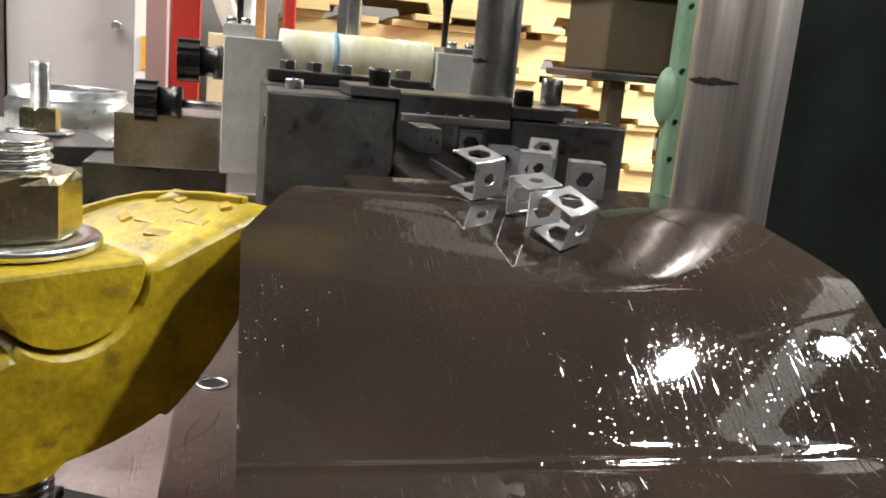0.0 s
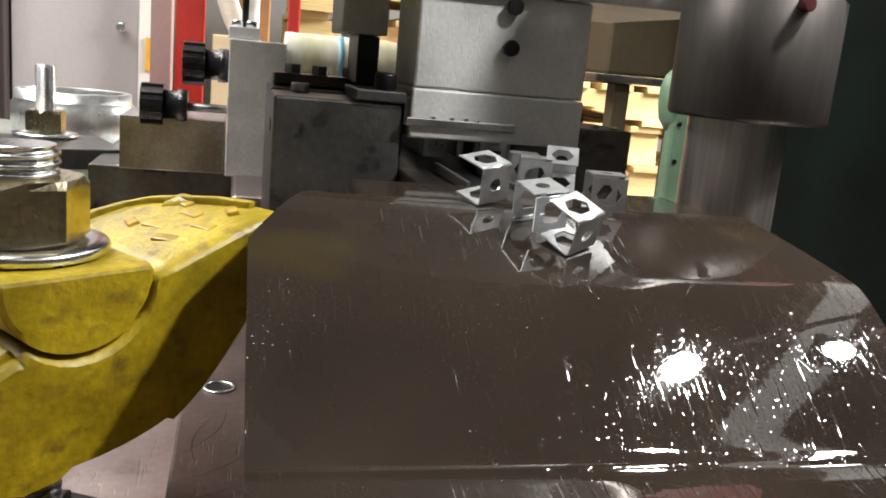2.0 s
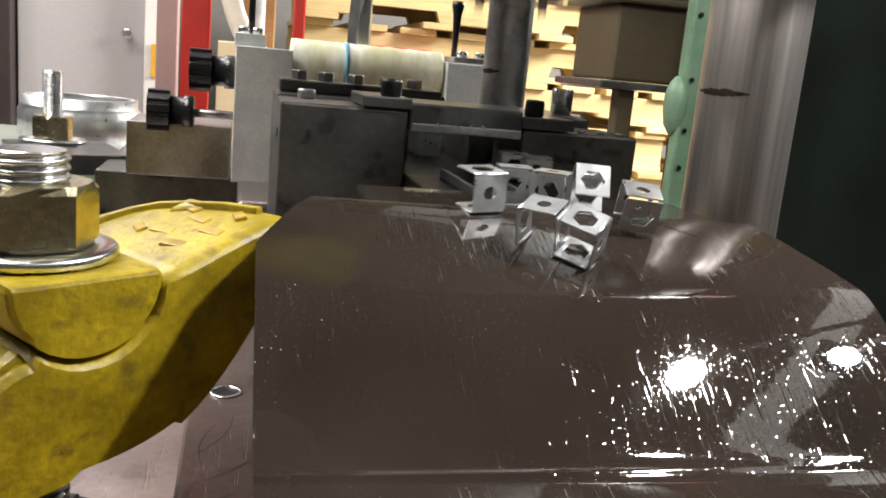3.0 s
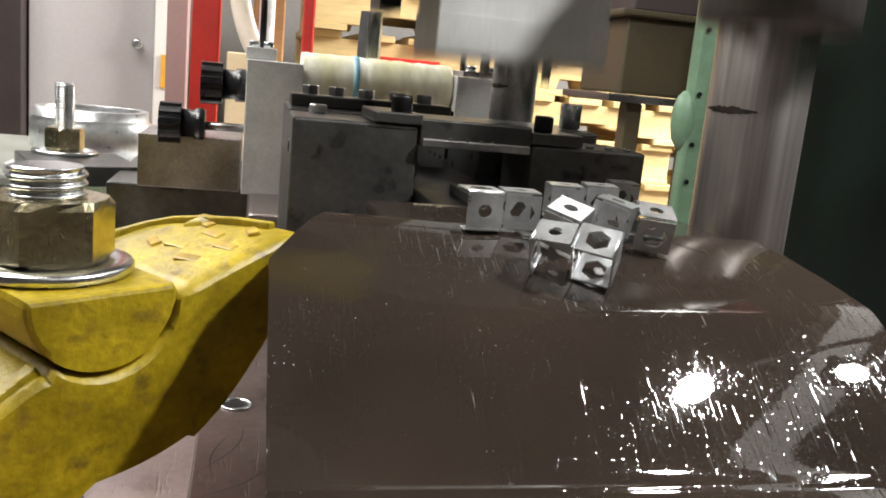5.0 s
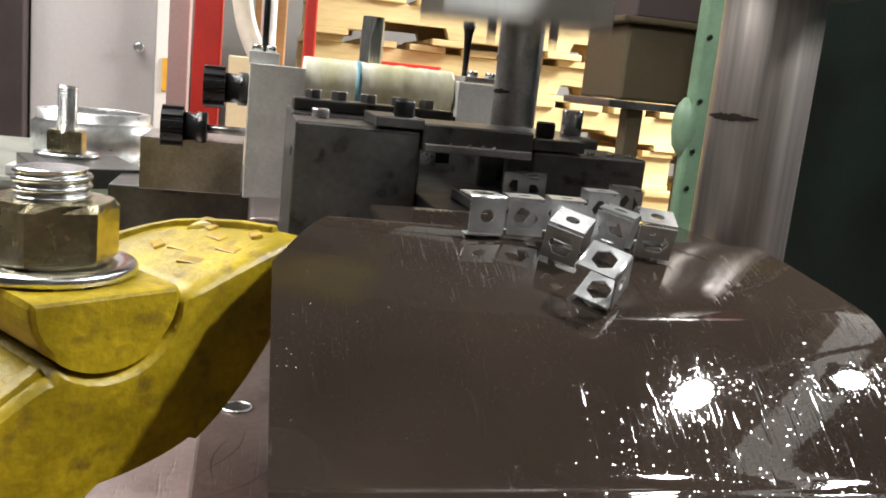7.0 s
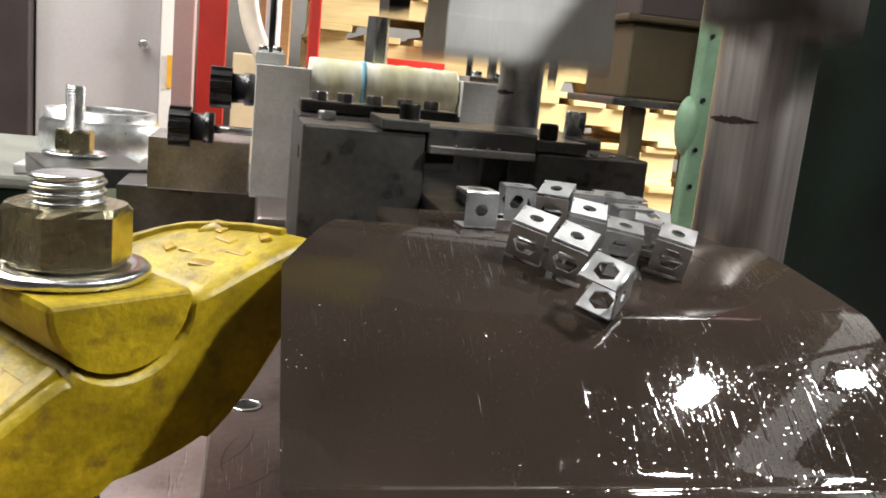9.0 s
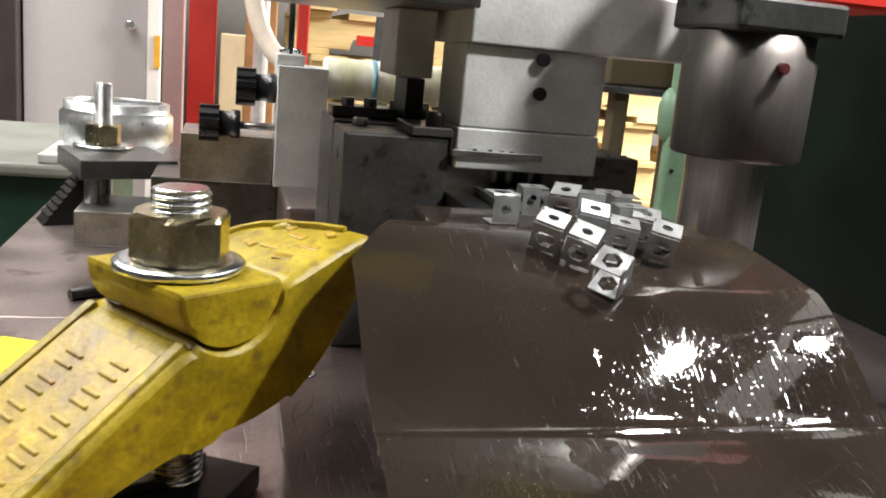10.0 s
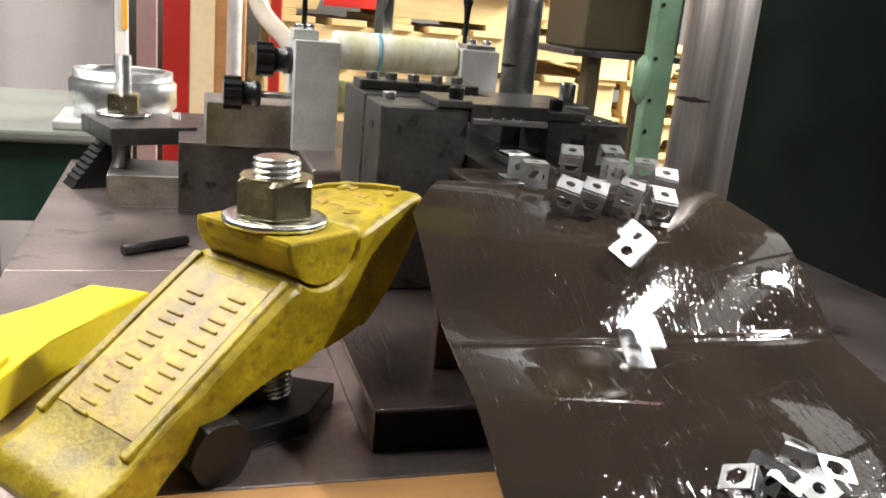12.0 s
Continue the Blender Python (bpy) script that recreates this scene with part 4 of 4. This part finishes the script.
    for x in (0.436, 0.512):
        boxed("leg", (x, x + 0.02, 0.905, 0.925, -0.9, 0.1408), OLIVE, t, 0.002)


background()


# ---- ram ----
def ram():
    t = thing("press_ram", "moving press ram with grey upper die block and guide bush", "press ram", pose(0, 0, 0))
    bm = bmesh.new()
    box(bm, 0.1030, 0.1765, 0.352, 0.400, 0.1345, 0.1745, 0.0010)
    b = part("upper_die", bm, STEEL_GREY, t, "grey machined upper die block")
    boxed("lower_plate", (0.1025, 0.1770, 0.3515, 0.401, 0.1140, 0.1342), STEEL_GREY, t, 0.0008)
    for z in (0.1720 - 0.006, 0.1555 - 0.006):
        rodded("bolt_hole", 0.0033, 0, 0.003, BLACK, b, 24, 0.0002, m=Matrix.Translation((0.1420, 0.3518, z + 0.004)) @ pose(0, 0, 0, 90, 0, 0))
    boxed("side_plate", (0.0860, 0.0960, 0.405, 0.44, 0.132, 0.1540), BLACK, t, 0.0008)
    boxed("upper_plate", (0.104, 0.2350, 0.3485, 0.47, 0.1750, 0.2050), STEEL_GREY, t, 0.001)
    boxed("side_holder", (0.078, 0.0990, 0.402, 0.45, 0.1545, 0.1900), STEEL_GREY, t, 0.001)
    boxed("die_holder", (-0.02, 0.1035, 0.335, 0.53, 0.1903, 0.2050), STEEL_DARK, t, 0.001)
    boxed("slide", (-0.02, 0.285, 0.36, 0.55, 0.2053, 0.42), STEEL_DARK, t, 0.003)
    boxed("bush_flange", (0.197, 0.251, 0.274, 0.3300, 0.1905, 0.2050), STEEL_DARK, t, 0.002)
    boxed("slide_guard", (0.226, 0.290, 0.285, 0.3590, 0.2053, 0.2250), RED, t, 0.002, "red enamelled slide guard")
    bm = bmesh.new()
    lathe(bm, [(0.0190, 0.134), (0.0285, 0.1345), (0.0295, 0.136), (0.0295, 0.179), (0.0275, 0.181), (0.0275, 0.190)], 48, Matrix.Translation((0.2235, 0.302, 0)))
    bush = part("guide_bush", bm, STEEL_BUSH, t, "dark steel guide bush")
    rodded("grease_nipple", 0.0026, 0, 0.004, RED_DULL, bush, 16, 0.0004, m=Matrix.Translation((0.2210, 0.2735, 0.176)) @ pose(0, 0, 0, 90, 0, 0))
    bm = bmesh.new()
    lathe(bm, [(0.0135, 0.142), (0.021, 0.1425), (0.021, 0.190)], 40, Matrix.Translation((0.178, 0.485, 0)))
    part("guide_bush", bm, STEEL_DARK, t)
    for x in (0.128, 0.136, 0.148, 0.156):
        rodded("punch", 0.0020, 0.106, 0.1141, STEEL, t, 14, 0.0003, m=Matrix.Translation((x, 0.366, 0)))
    return t


RAM = ram()

BEAT, FIRST, HALF = 0.8015, 0.367, 0.055


def motions():
    rows = []
    steps = int(12.0 / BEAT * 12) + 1
    times = [k * 12.0 / steps for k in range(steps + 1)]
    for t in times:
        rows.append((t, pose(0, 0, HALF * (1 - math.cos(2 * math.pi * (t - FIRST) / BEAT)))))
    walk(RAM, rows)
    walk(clip(), [(0.00, pose(0.1078, 0.2554, 0.1137, 103, -9, 24)), (0.55, pose(0.1078, 0.2554, 0.1137, 103, -9, 24)), (0.70, pose(0.1078, 0.2554, 0.1137, 103, -9, 24)), (1.35, pose(0.1078, 0.2554, 0.1137, 103, -9, 24)), (1.50, pose(0.1078, 0.2554, 0.1137, 103, -9, 24)), (2.90, pose(0.1078, 0.2554, 0.1137, 103, -9, 24)), (3.05, pose(0.1030, 0.2527, 0.1114, 90, 0, 8)), (4.45, pose(0.1030, 0.2527, 0.1114, 90, 0, 8)), (4.60, pose(0.1004, 0.2516, 0.1114, 90, 0, 4)), (8.45, pose(0.1004, 0.2516, 0.1114, 90, 0, 4)), (8.60, pose(0.1014, 0.2678, 0.1114, 90, 0, 4)), (10.95, pose(0.1014, 0.2678, 0.1114, 90, 0, 4)), (11.10, pose(0.0953, 0.2707, 0.1114, 90, 0, 4)), (11.70, pose(0.0953, 0.2707, 0.1114, 90, 0, 4)), (11.85, pose(0.0993, 0.2777, 0.1114, 90, 0, 4)), (12.00, pose(0.0993, 0.2777, 0.1114, 90, 0, 4))])
    walk(clip(), [(0.00, pose(0.1412, 0.3361, 0.1086, 0, 0, -10)), (0.55, pose(0.1412, 0.3361, 0.1086, 0, 0, -10)), (0.70, pose(0.1433, 0.3368, 0.1086, 0, 0, -10)), (1.35, pose(0.1433, 0.3368, 0.1086, 0, 0, -10)), (1.50, pose(0.1456, 0.3299, 0.1086, 0, 0, -12)), (2.25, pose(0.1456, 0.3299, 0.1086, 0, 0, -12)), (2.40, pose(0.1277, 0.2542, 0.1121, 0, 0, -30)), (2.90, pose(0.1277, 0.2542, 0.1121, 0, 0, -30)), (3.05, pose(0.1332, 0.2688, 0.1114, 0, 0, -35)), (4.45, pose(0.1332, 0.2688, 0.1114, 0, 0, -35)), (4.60, pose(0.1257, 0.2419, 0.1091, 16, 14, -40)), (6.20, pose(0.1257, 0.2419, 0.1091, 16, 14, -40)), (6.35, pose(0.1243, 0.2374, 0.1078, 18, 12, -35)), (8.45, pose(0.1243, 0.2374, 0.1078, 18, 12, -35)), (8.60, pose(0.1224, 0.2302, 0.1055, 22, 14, -33)), (10.85, pose(0.1224, 0.2302, 0.1055, 22, 14, -33)), (11.00, pose(0.1202, 0.2236, 0.1030, 25, 13, -28)), (11.60, pose(0.1202, 0.2236, 0.1030, 25, 13, -28)), (11.75, pose(0.1205, 0.2192, 0.1033, 57, 10, -20)), (11.85, pose(0.1205, 0.2192, 0.1033, 57, 10, -20)), (12.00, pose(0.1268, 0.1995, 0.0926, 125, -27, 29))])
    walk(clip(), [(0.00, pose(0.1467, 0.4083, 0.1086, 0, 0, -10)), (0.45, pose(0.1467, 0.4083, 0.1086, 0, 0, -10)), (0.60, pose(0.1483, 0.3978, 0.1086, 0, 0, -10)), (1.30, pose(0.1483, 0.3978, 0.1086, 0, 0, -10)), (1.45, pose(0.1415, 0.3572, 0.1103, -20, 0, -25)), (2.25, pose(0.1415, 0.3572, 0.1103, -20, 0, -25)), (2.40, pose(0.1243, 0.2800, 0.1114, 0, 0, -8)), (2.90, pose(0.1243, 0.2800, 0.1114, 0, 0, -8)), (3.05, pose(0.1201, 0.2705, 0.1114, 0, 0, -6)), (4.45, pose(0.1201, 0.2705, 0.1114, 0, 0, -6)), (4.60, pose(0.1135, 0.2530, 0.1114, 0, 0, -4)), (6.15, pose(0.1135, 0.2530, 0.1114, 0, 0, -4)), (6.30, pose(0.1138, 0.2518, 0.1114, 0, 0, -6)), (8.45, pose(0.1138, 0.2518, 0.1114, 0, 0, -6)), (8.60, pose(0.1126, 0.2398, 0.1081, 19, 12, -32)), (10.85, pose(0.1126, 0.2398, 0.1081, 19, 12, -32)), (11.00, pose(0.1077, 0.2328, 0.1061, 22, 13, -30)), (11.70, pose(0.1077, 0.2328, 0.1061, 22, 13, -30)), (11.85, pose(0.1093, 0.2332, 0.1063, 22, 13, -30)), (12.00, pose(0.1093, 0.2332, 0.1063, 22, 13, -30))])
    walk(clip(), [(0.00, pose(0.1570, 0.3326, 0.1111, -50, 0, -25)), (0.55, pose(0.1570, 0.3326, 0.1111, -50, 0, -25)), (0.70, pose(0.1496, 0.2979, 0.1139, -40, 0, -20)), (1.35, pose(0.1496, 0.2979, 0.1139, -40, 0, -20)), (1.50, pose(0.1462, 0.2896, 0.1137, -60, 0, -20)), (2.25, pose(0.1462, 0.2896, 0.1137, -60, 0, -20)), (2.40, pose(0.1392, 0.2512, 0.1133, -70, 0, -20)), (2.90, pose(0.1392, 0.2512, 0.1133, -70, 0, -20)), (3.05, pose(0.1494, 0.2754, 0.1124, -10, 0, -10)), (4.45, pose(0.1494, 0.2754, 0.1124, -10, 0, -10)), (4.60, pose(0.1528, 0.2838, 0.1114, 0, 0, -10)), (6.20, pose(0.1528, 0.2838, 0.1114, 0, 0, -10)), (6.35, pose(0.1522, 0.2828, 0.1114, 0, 0, -8)), (8.45, pose(0.1522, 0.2828, 0.1114, 0, 0, -8)), (8.60, pose(0.1555, 0.2850, 0.1114, 0, 0, -15)), (10.85, pose(0.1555, 0.2850, 0.1114, 0, 0, -15)), (11.00, pose(0.1429, 0.2460, 0.1109, 19, 3, -10)), (11.70, pose(0.1429, 0.2460, 0.1109, 19, 3, -10)), (11.85, pose(0.1502, 0.2671, 0.1114, 0, 0, -10)), (12.00, pose(0.1502, 0.2671, 0.1114, 0, 0, -10))])
    walk(clip(), [(0.00, pose(0.1504, 0.2713, 0.1114, 0, 0, -14)), (0.50, pose(0.1504, 0.2713, 0.1114, 0, 0, -14)), (0.65, pose(0.1507, 0.2677, 0.1114, 0, 0, -12)), (1.30, pose(0.1507, 0.2677, 0.1114, 0, 0, -12)), (1.45, pose(0.1481, 0.2543, 0.1114, 0, 0, -10)), (2.15, pose(0.1481, 0.2543, 0.1114, 0, 0, -10)), (2.30, pose(0.1534, 0.2454, 0.1106, 18, 4, -12)), (2.90, pose(0.1534, 0.2454, 0.1106, 18, 4, -12)), (3.05, pose(0.1534, 0.2444, 0.1103, 18, 4, -14)), (4.45, pose(0.1534, 0.2444, 0.1103, 18, 4, -14)), (4.60, pose(0.1545, 0.2433, 0.1096, 17, 4, -14)), (8.45, pose(0.1545, 0.2433, 0.1096, 17, 4, -14)), (8.60, pose(0.1571, 0.2346, 0.1070, 18, 10, -28)), (10.85, pose(0.1571, 0.2346, 0.1070, 18, 10, -28)), (11.00, pose(0.1544, 0.2285, 0.1059, 25, 5, -12)), (11.70, pose(0.1544, 0.2285, 0.1059, 25, 5, -12)), (11.85, pose(0.1529, 0.2245, 0.1047, 26, 7, -14)), (12.00, pose(0.1529, 0.2245, 0.1047, 26, 7, -14))])
    walk(clip(), [(0.00, pose(0.1209, 0.2376, 0.1089, 11, -7, 13)), (2.00, pose(0.1209, 0.2376, 0.1089, 11, -7, 13)), (2.15, pose(0.1188, 0.2409, 0.1100, 7, 10, -28)), (2.30, pose(0.1174, 0.2326, 0.1077, 44, 4, -10)), (2.40, pose(0.1125, 0.2254, 0.1055, 78, 22, -50)), (2.50, pose(0.1107, 0.2169, 0.1018, 35, 26, -60)), (2.60, pose(0.1123, 0.2022, 0.0951, -28, 33, -70)), (2.70, pose(0.1137, 0.1810, 0.0805, -74, 25, -100)), (2.85, pose(0.1165, 0.0892, 0.0402, -66, 19, -130)), (12.00, pose(0.1165, 0.0892, 0.0402, -66, 19, -130))])
    walk(clip(), [(0.00, pose(0.1278, 0.2290, 0.1055, 114, -13, 28)), (2.00, pose(0.1278, 0.2290, 0.1055, 114, -13, 28)), (2.15, pose(0.1278, 0.2290, 0.1055, 114, -13, 28)), (2.25, pose(0.1277, 0.2257, 0.1042, 105, -22, 46)), (2.40, pose(0.1277, 0.2257, 0.1042, 105, -22, 46)), (2.90, pose(0.1277, 0.2257, 0.1042, 105, -22, 46)), (3.05, pose(0.1277, 0.2257, 0.1042, 105, -22, 46)), (4.45, pose(0.1277, 0.2257, 0.1042, 105, -22, 46)), (4.60, pose(0.1283, 0.2227, 0.1041, 97, -33, 54)), (6.20, pose(0.1283, 0.2227, 0.1041, 97, -33, 54)), (6.35, pose(0.1271, 0.2156, 0.1016, 104, -30, 43)), (8.45, pose(0.1271, 0.2156, 0.1016, 104, -30, 43)), (8.60, pose(0.1259, 0.2120, 0.0999, 105, -30, 41)), (10.85, pose(0.1259, 0.2120, 0.0999, 105, -30, 41)), (11.00, pose(0.1256, 0.2101, 0.0991, 105, -33, 42)), (11.55, pose(0.1256, 0.2101, 0.0991, 105, -33, 42)), (11.70, pose(0.1256, 0.2101, 0.0991, 105, -33, 42)), (11.80, pose(0.1256, 0.2101, 0.0991, 105, -33, 42)), (11.90, pose(0.1188, 0.1958, 0.0905, -36, 12, -20)), (12.00, pose(0.1119, 0.1556, 0.0657, -65, 1, -5))])
    walk(clip(), [(0.00, pose(0.1403, 0.2943, 0.1114, 0, 0, -15)), (0.55, pose(0.1403, 0.2943, 0.1114, 0, 0, -15)), (0.70, pose(0.1364, 0.2881, 0.1114, 0, 0, -15)), (1.35, pose(0.1364, 0.2881, 0.1114, 0, 0, -15)), (1.50, pose(0.1364, 0.2893, 0.1114, 0, 0, -15)), (2.25, pose(0.1364, 0.2893, 0.1114, 0, 0, -15)), (2.40, pose(0.1177, 0.2304, 0.1063, 2, -15, 50)), (2.90, pose(0.1177, 0.2304, 0.1063, 2, -15, 50)), (3.05, pose(0.1177, 0.2304, 0.1063, 2, -15, 50)), (4.45, pose(0.1177, 0.2304, 0.1063, 2, -15, 50)), (4.60, pose(0.1171, 0.2260, 0.1045, 0, -22, 58)), (5.95, pose(0.1171, 0.2260, 0.1045, 0, -22, 58)), (6.10, pose(0.1171, 0.2260, 0.1045, 0, -22, 58)), (6.20, pose(0.1178, 0.2252, 0.1057, 56, 10, -20)), (6.30, pose(0.1184, 0.2122, 0.1002, 85, 21, -40)), (6.40, pose(0.1166, 0.1767, 0.0763, 22, 20, -60)), (6.60, pose(0.1269, 0.0930, 0.0427, -29, 16, -40)), (12.00, pose(0.1269, 0.0930, 0.0427, -29, 16, -40))])
    walk(clip(), [(0.00, pose(0.1245, 0.4030, 0.1086, 0, 0, 0)), (2.05, pose(0.1245, 0.4030, 0.1086, 0, 0, 0)), (2.20, pose(0.1532, 0.3554, 0.1086, 0, 0, -8)), (2.90, pose(0.1532, 0.3554, 0.1086, 0, 0, -8)), (3.05, pose(0.1528, 0.3361, 0.1086, 0, 0, -6)), (4.45, pose(0.1528, 0.3361, 0.1086, 0, 0, -6)), (4.60, pose(0.1371, 0.2771, 0.1114, 0, 0, -8)), (6.20, pose(0.1371, 0.2771, 0.1114, 0, 0, -8)), (6.35, pose(0.1284, 0.2536, 0.1114, 0, 0, -8)), (8.45, pose(0.1284, 0.2536, 0.1114, 0, 0, -8)), (8.60, pose(0.1321, 0.2469, 0.1111, 19, 7, -20)), (10.85, pose(0.1321, 0.2469, 0.1111, 19, 7, -20)), (11.00, pose(0.1299, 0.2392, 0.1081, 18, 10, -28)), (11.70, pose(0.1299, 0.2392, 0.1081, 18, 10, -28)), (11.85, pose(0.1219, 0.2320, 0.1060, 22, 12, -28)), (12.00, pose(0.1219, 0.2320, 0.1060, 22, 12, -28))])
    walk(clip(), [(0.00, pose(0.1245, 0.4164, 0.1086, 0, 0, 0)), (2.85, pose(0.1245, 0.4164, 0.1086, 0, 0, 0)), (3.00, pose(0.1471, 0.3572, 0.1086, 0, 0, -6)), (4.45, pose(0.1471, 0.3572, 0.1086, 0, 0, -6)), (4.60, pose(0.1415, 0.2446, 0.1114, 0, 12, -38)), (6.20, pose(0.1415, 0.2446, 0.1114, 0, 12, -38)), (6.35, pose(0.1411, 0.2423, 0.1105, 1, 11, -36)), (8.45, pose(0.1411, 0.2423, 0.1105, 1, 11, -36)), (8.60, pose(0.1402, 0.2363, 0.1079, 11, 7, -20)), (10.85, pose(0.1402, 0.2363, 0.1079, 11, 7, -20)), (11.00, pose(0.1433, 0.2323, 0.1068, 12, 12, -30)), (11.70, pose(0.1433, 0.2323, 0.1068, 12, 12, -30)), (11.85, pose(0.1405, 0.2320, 0.1069, 10, 12, -30)), (12.00, pose(0.1405, 0.2320, 0.1069, 10, 12, -30))])
    walk(clip(), [(0.00, pose(0.1245, 0.4298, 0.1086, 0, 0, 0)), (4.45, pose(0.1245, 0.4298, 0.1086, 0, 0, 0)), (4.60, pose(0.1802, 0.3253, 0.1086, 0, 0, -10)), (5.35, pose(0.1802, 0.3253, 0.1086, 0, 0, -10)), (5.50, pose(0.1802, 0.3258, 0.1086, 0, 0, -10)), (6.20, pose(0.1802, 0.3258, 0.1086, 0, 0, -10)), (6.35, pose(0.1830, 0.3293, 0.1086, 0, 0, -8)), (8.45, pose(0.1830, 0.3293, 0.1086, 0, 0, -8)), (8.60, pose(0.1533, 0.2453, 0.1102, 17, 7, -22)), (10.85, pose(0.1533, 0.2453, 0.1102, 17, 7, -22)), (11.00, pose(0.1589, 0.2539, 0.1130, 10, 0, -30)), (11.70, pose(0.1589, 0.2539, 0.1130, 10, 0, -30)), (11.85, pose(0.1664, 0.2659, 0.1119, 5, 0, -28)), (12.00, pose(0.1664, 0.2659, 0.1119, 5, 0, -28))])
    walk(clip(), [(0.00, pose(0.1245, 0.4432, 0.1086, 0, 0, 0)), (6.15, pose(0.1245, 0.4432, 0.1086, 0, 0, 0)), (6.30, pose(0.1467, 0.3448, 0.1096, 10, 0, -25)), (6.95, pose(0.1467, 0.3448, 0.1096, 10, 0, -25)), (7.10, pose(0.1470, 0.3407, 0.1086, 0, 0, -15)), (8.45, pose(0.1470, 0.3407, 0.1086, 0, 0, -15)), (8.60, pose(0.1214, 0.2875, 0.1114, 0, 0, -4)), (10.85, pose(0.1214, 0.2875, 0.1114, 0, 0, -4)), (11.00, pose(0.1113, 0.2676, 0.1114, 0, 0, -8)), (11.70, pose(0.1113, 0.2676, 0.1114, 0, 0, -8)), (11.85, pose(0.1003, 0.2529, 0.1114, 0, 0, -10)), (12.00, pose(0.1003, 0.2529, 0.1114, 0, 0, -10))])
    walk(clip(), [(0.00, pose(0.1245, 0.4566, 0.1086, 0, 0, 0)), (6.85, pose(0.1245, 0.4566, 0.1086, 0, 0, 0)), (7.00, pose(0.1442, 0.3553, 0.1086, 0, 0, -20)), (8.45, pose(0.1442, 0.3553, 0.1086, 0, 0, -20)), (8.60, pose(0.1331, 0.2785, 0.1129, 20, 0, -32)), (10.85, pose(0.1331, 0.2785, 0.1129, 20, 0, -32)), (11.00, pose(0.1278, 0.2779, 0.1138, -35, 0, -15)), (11.70, pose(0.1278, 0.2779, 0.1138, -35, 0, -15)), (11.85, pose(0.1347, 0.2868, 0.1131, 20, 0, -20)), (12.00, pose(0.1347, 0.2868, 0.1131, 20, 0, -20))])
    walk(clip(), [(0.00, pose(0.1245, 0.4700, 0.1086, 0, 0, 0)), (7.70, pose(0.1245, 0.4700, 0.1086, 0, 0, 0)), (7.85, pose(0.1404, 0.2703, 0.1114, 0, 0, -12)), (8.45, pose(0.1404, 0.2703, 0.1114, 0, 0, -12)), (8.60, pose(0.1451, 0.2797, 0.1114, 0, 0, -18)), (10.85, pose(0.1451, 0.2797, 0.1114, 0, 0, -18)), (11.00, pose(0.1494, 0.2704, 0.1124, 10, 0, -12)), (11.70, pose(0.1494, 0.2704, 0.1124, 10, 0, -12)), (11.85, pose(0.1621, 0.2957, 0.1128, 15, 0, -10)), (12.00, pose(0.1621, 0.2957, 0.1128, 15, 0, -10))])
    walk(clip(), [(0.00, pose(0.1245, 0.4834, 0.1086, 0, 0, 0)), (8.45, pose(0.1245, 0.4834, 0.1086, 0, 0, 0)), (8.60, pose(0.1582, 0.2747, 0.1114, 0, 0, -8)), (10.85, pose(0.1582, 0.2747, 0.1114, 0, 0, -8)), (11.00, pose(0.1612, 0.2459, 0.1110, 21, 7, -25)), (11.70, pose(0.1612, 0.2459, 0.1110, 21, 7, -25)), (11.85, pose(0.1649, 0.2445, 0.1107, 20, 7, -24)), (12.00, pose(0.1649, 0.2445, 0.1107, 20, 7, -24))])
    walk(clip(), [(0.00, pose(0.1245, 0.4968, 0.1086, 0, 0, 0)), (8.45, pose(0.1245, 0.4968, 0.1086, 0, 0, 0)), (8.60, pose(0.1493, 0.2508, 0.1114, 0, 0, -8)), (10.70, pose(0.1493, 0.2508, 0.1114, 0, 0, -8)), (10.85, pose(0.1440, 0.2430, 0.1095, 19, 3, -8)), (11.00, pose(0.1502, 0.2278, 0.1054, 14, 9, -20)), (11.10, pose(0.1610, 0.2126, 0.1012, 8, 16, -30)), (11.20, pose(0.1640, 0.1957, 0.0934, 64, 29, -50)), (11.30, pose(0.1626, 0.1743, 0.0772, 99, 16, -40)), (11.40, pose(0.1616, 0.1481, 0.0650, 130, 9, -40)), (11.60, pose(0.1383, 0.0938, 0.0471, 79, 14, -36)), (12.00, pose(0.1383, 0.0938, 0.0471, 79, 14, -36))])
    walk(clip(), [(0.00, pose(0.1494, 0.0875, 0.0420, -73, 8, -20)), (12.00, pose(0.1494, 0.0875, 0.0420, -73, 8, -20))])
    walk(clip(), [(0.00, pose(0.1316, 0.0875, 0.0407, -69, -12, 30)), (12.00, pose(0.1316, 0.0875, 0.0407, -69, -12, 30))])
    walk(clip(), [(0.00, pose(0.1405, 0.0829, 0.0396, 28, 22, -70)), (12.00, pose(0.1405, 0.0829, 0.0396, 28, 22, -70))])


motions()
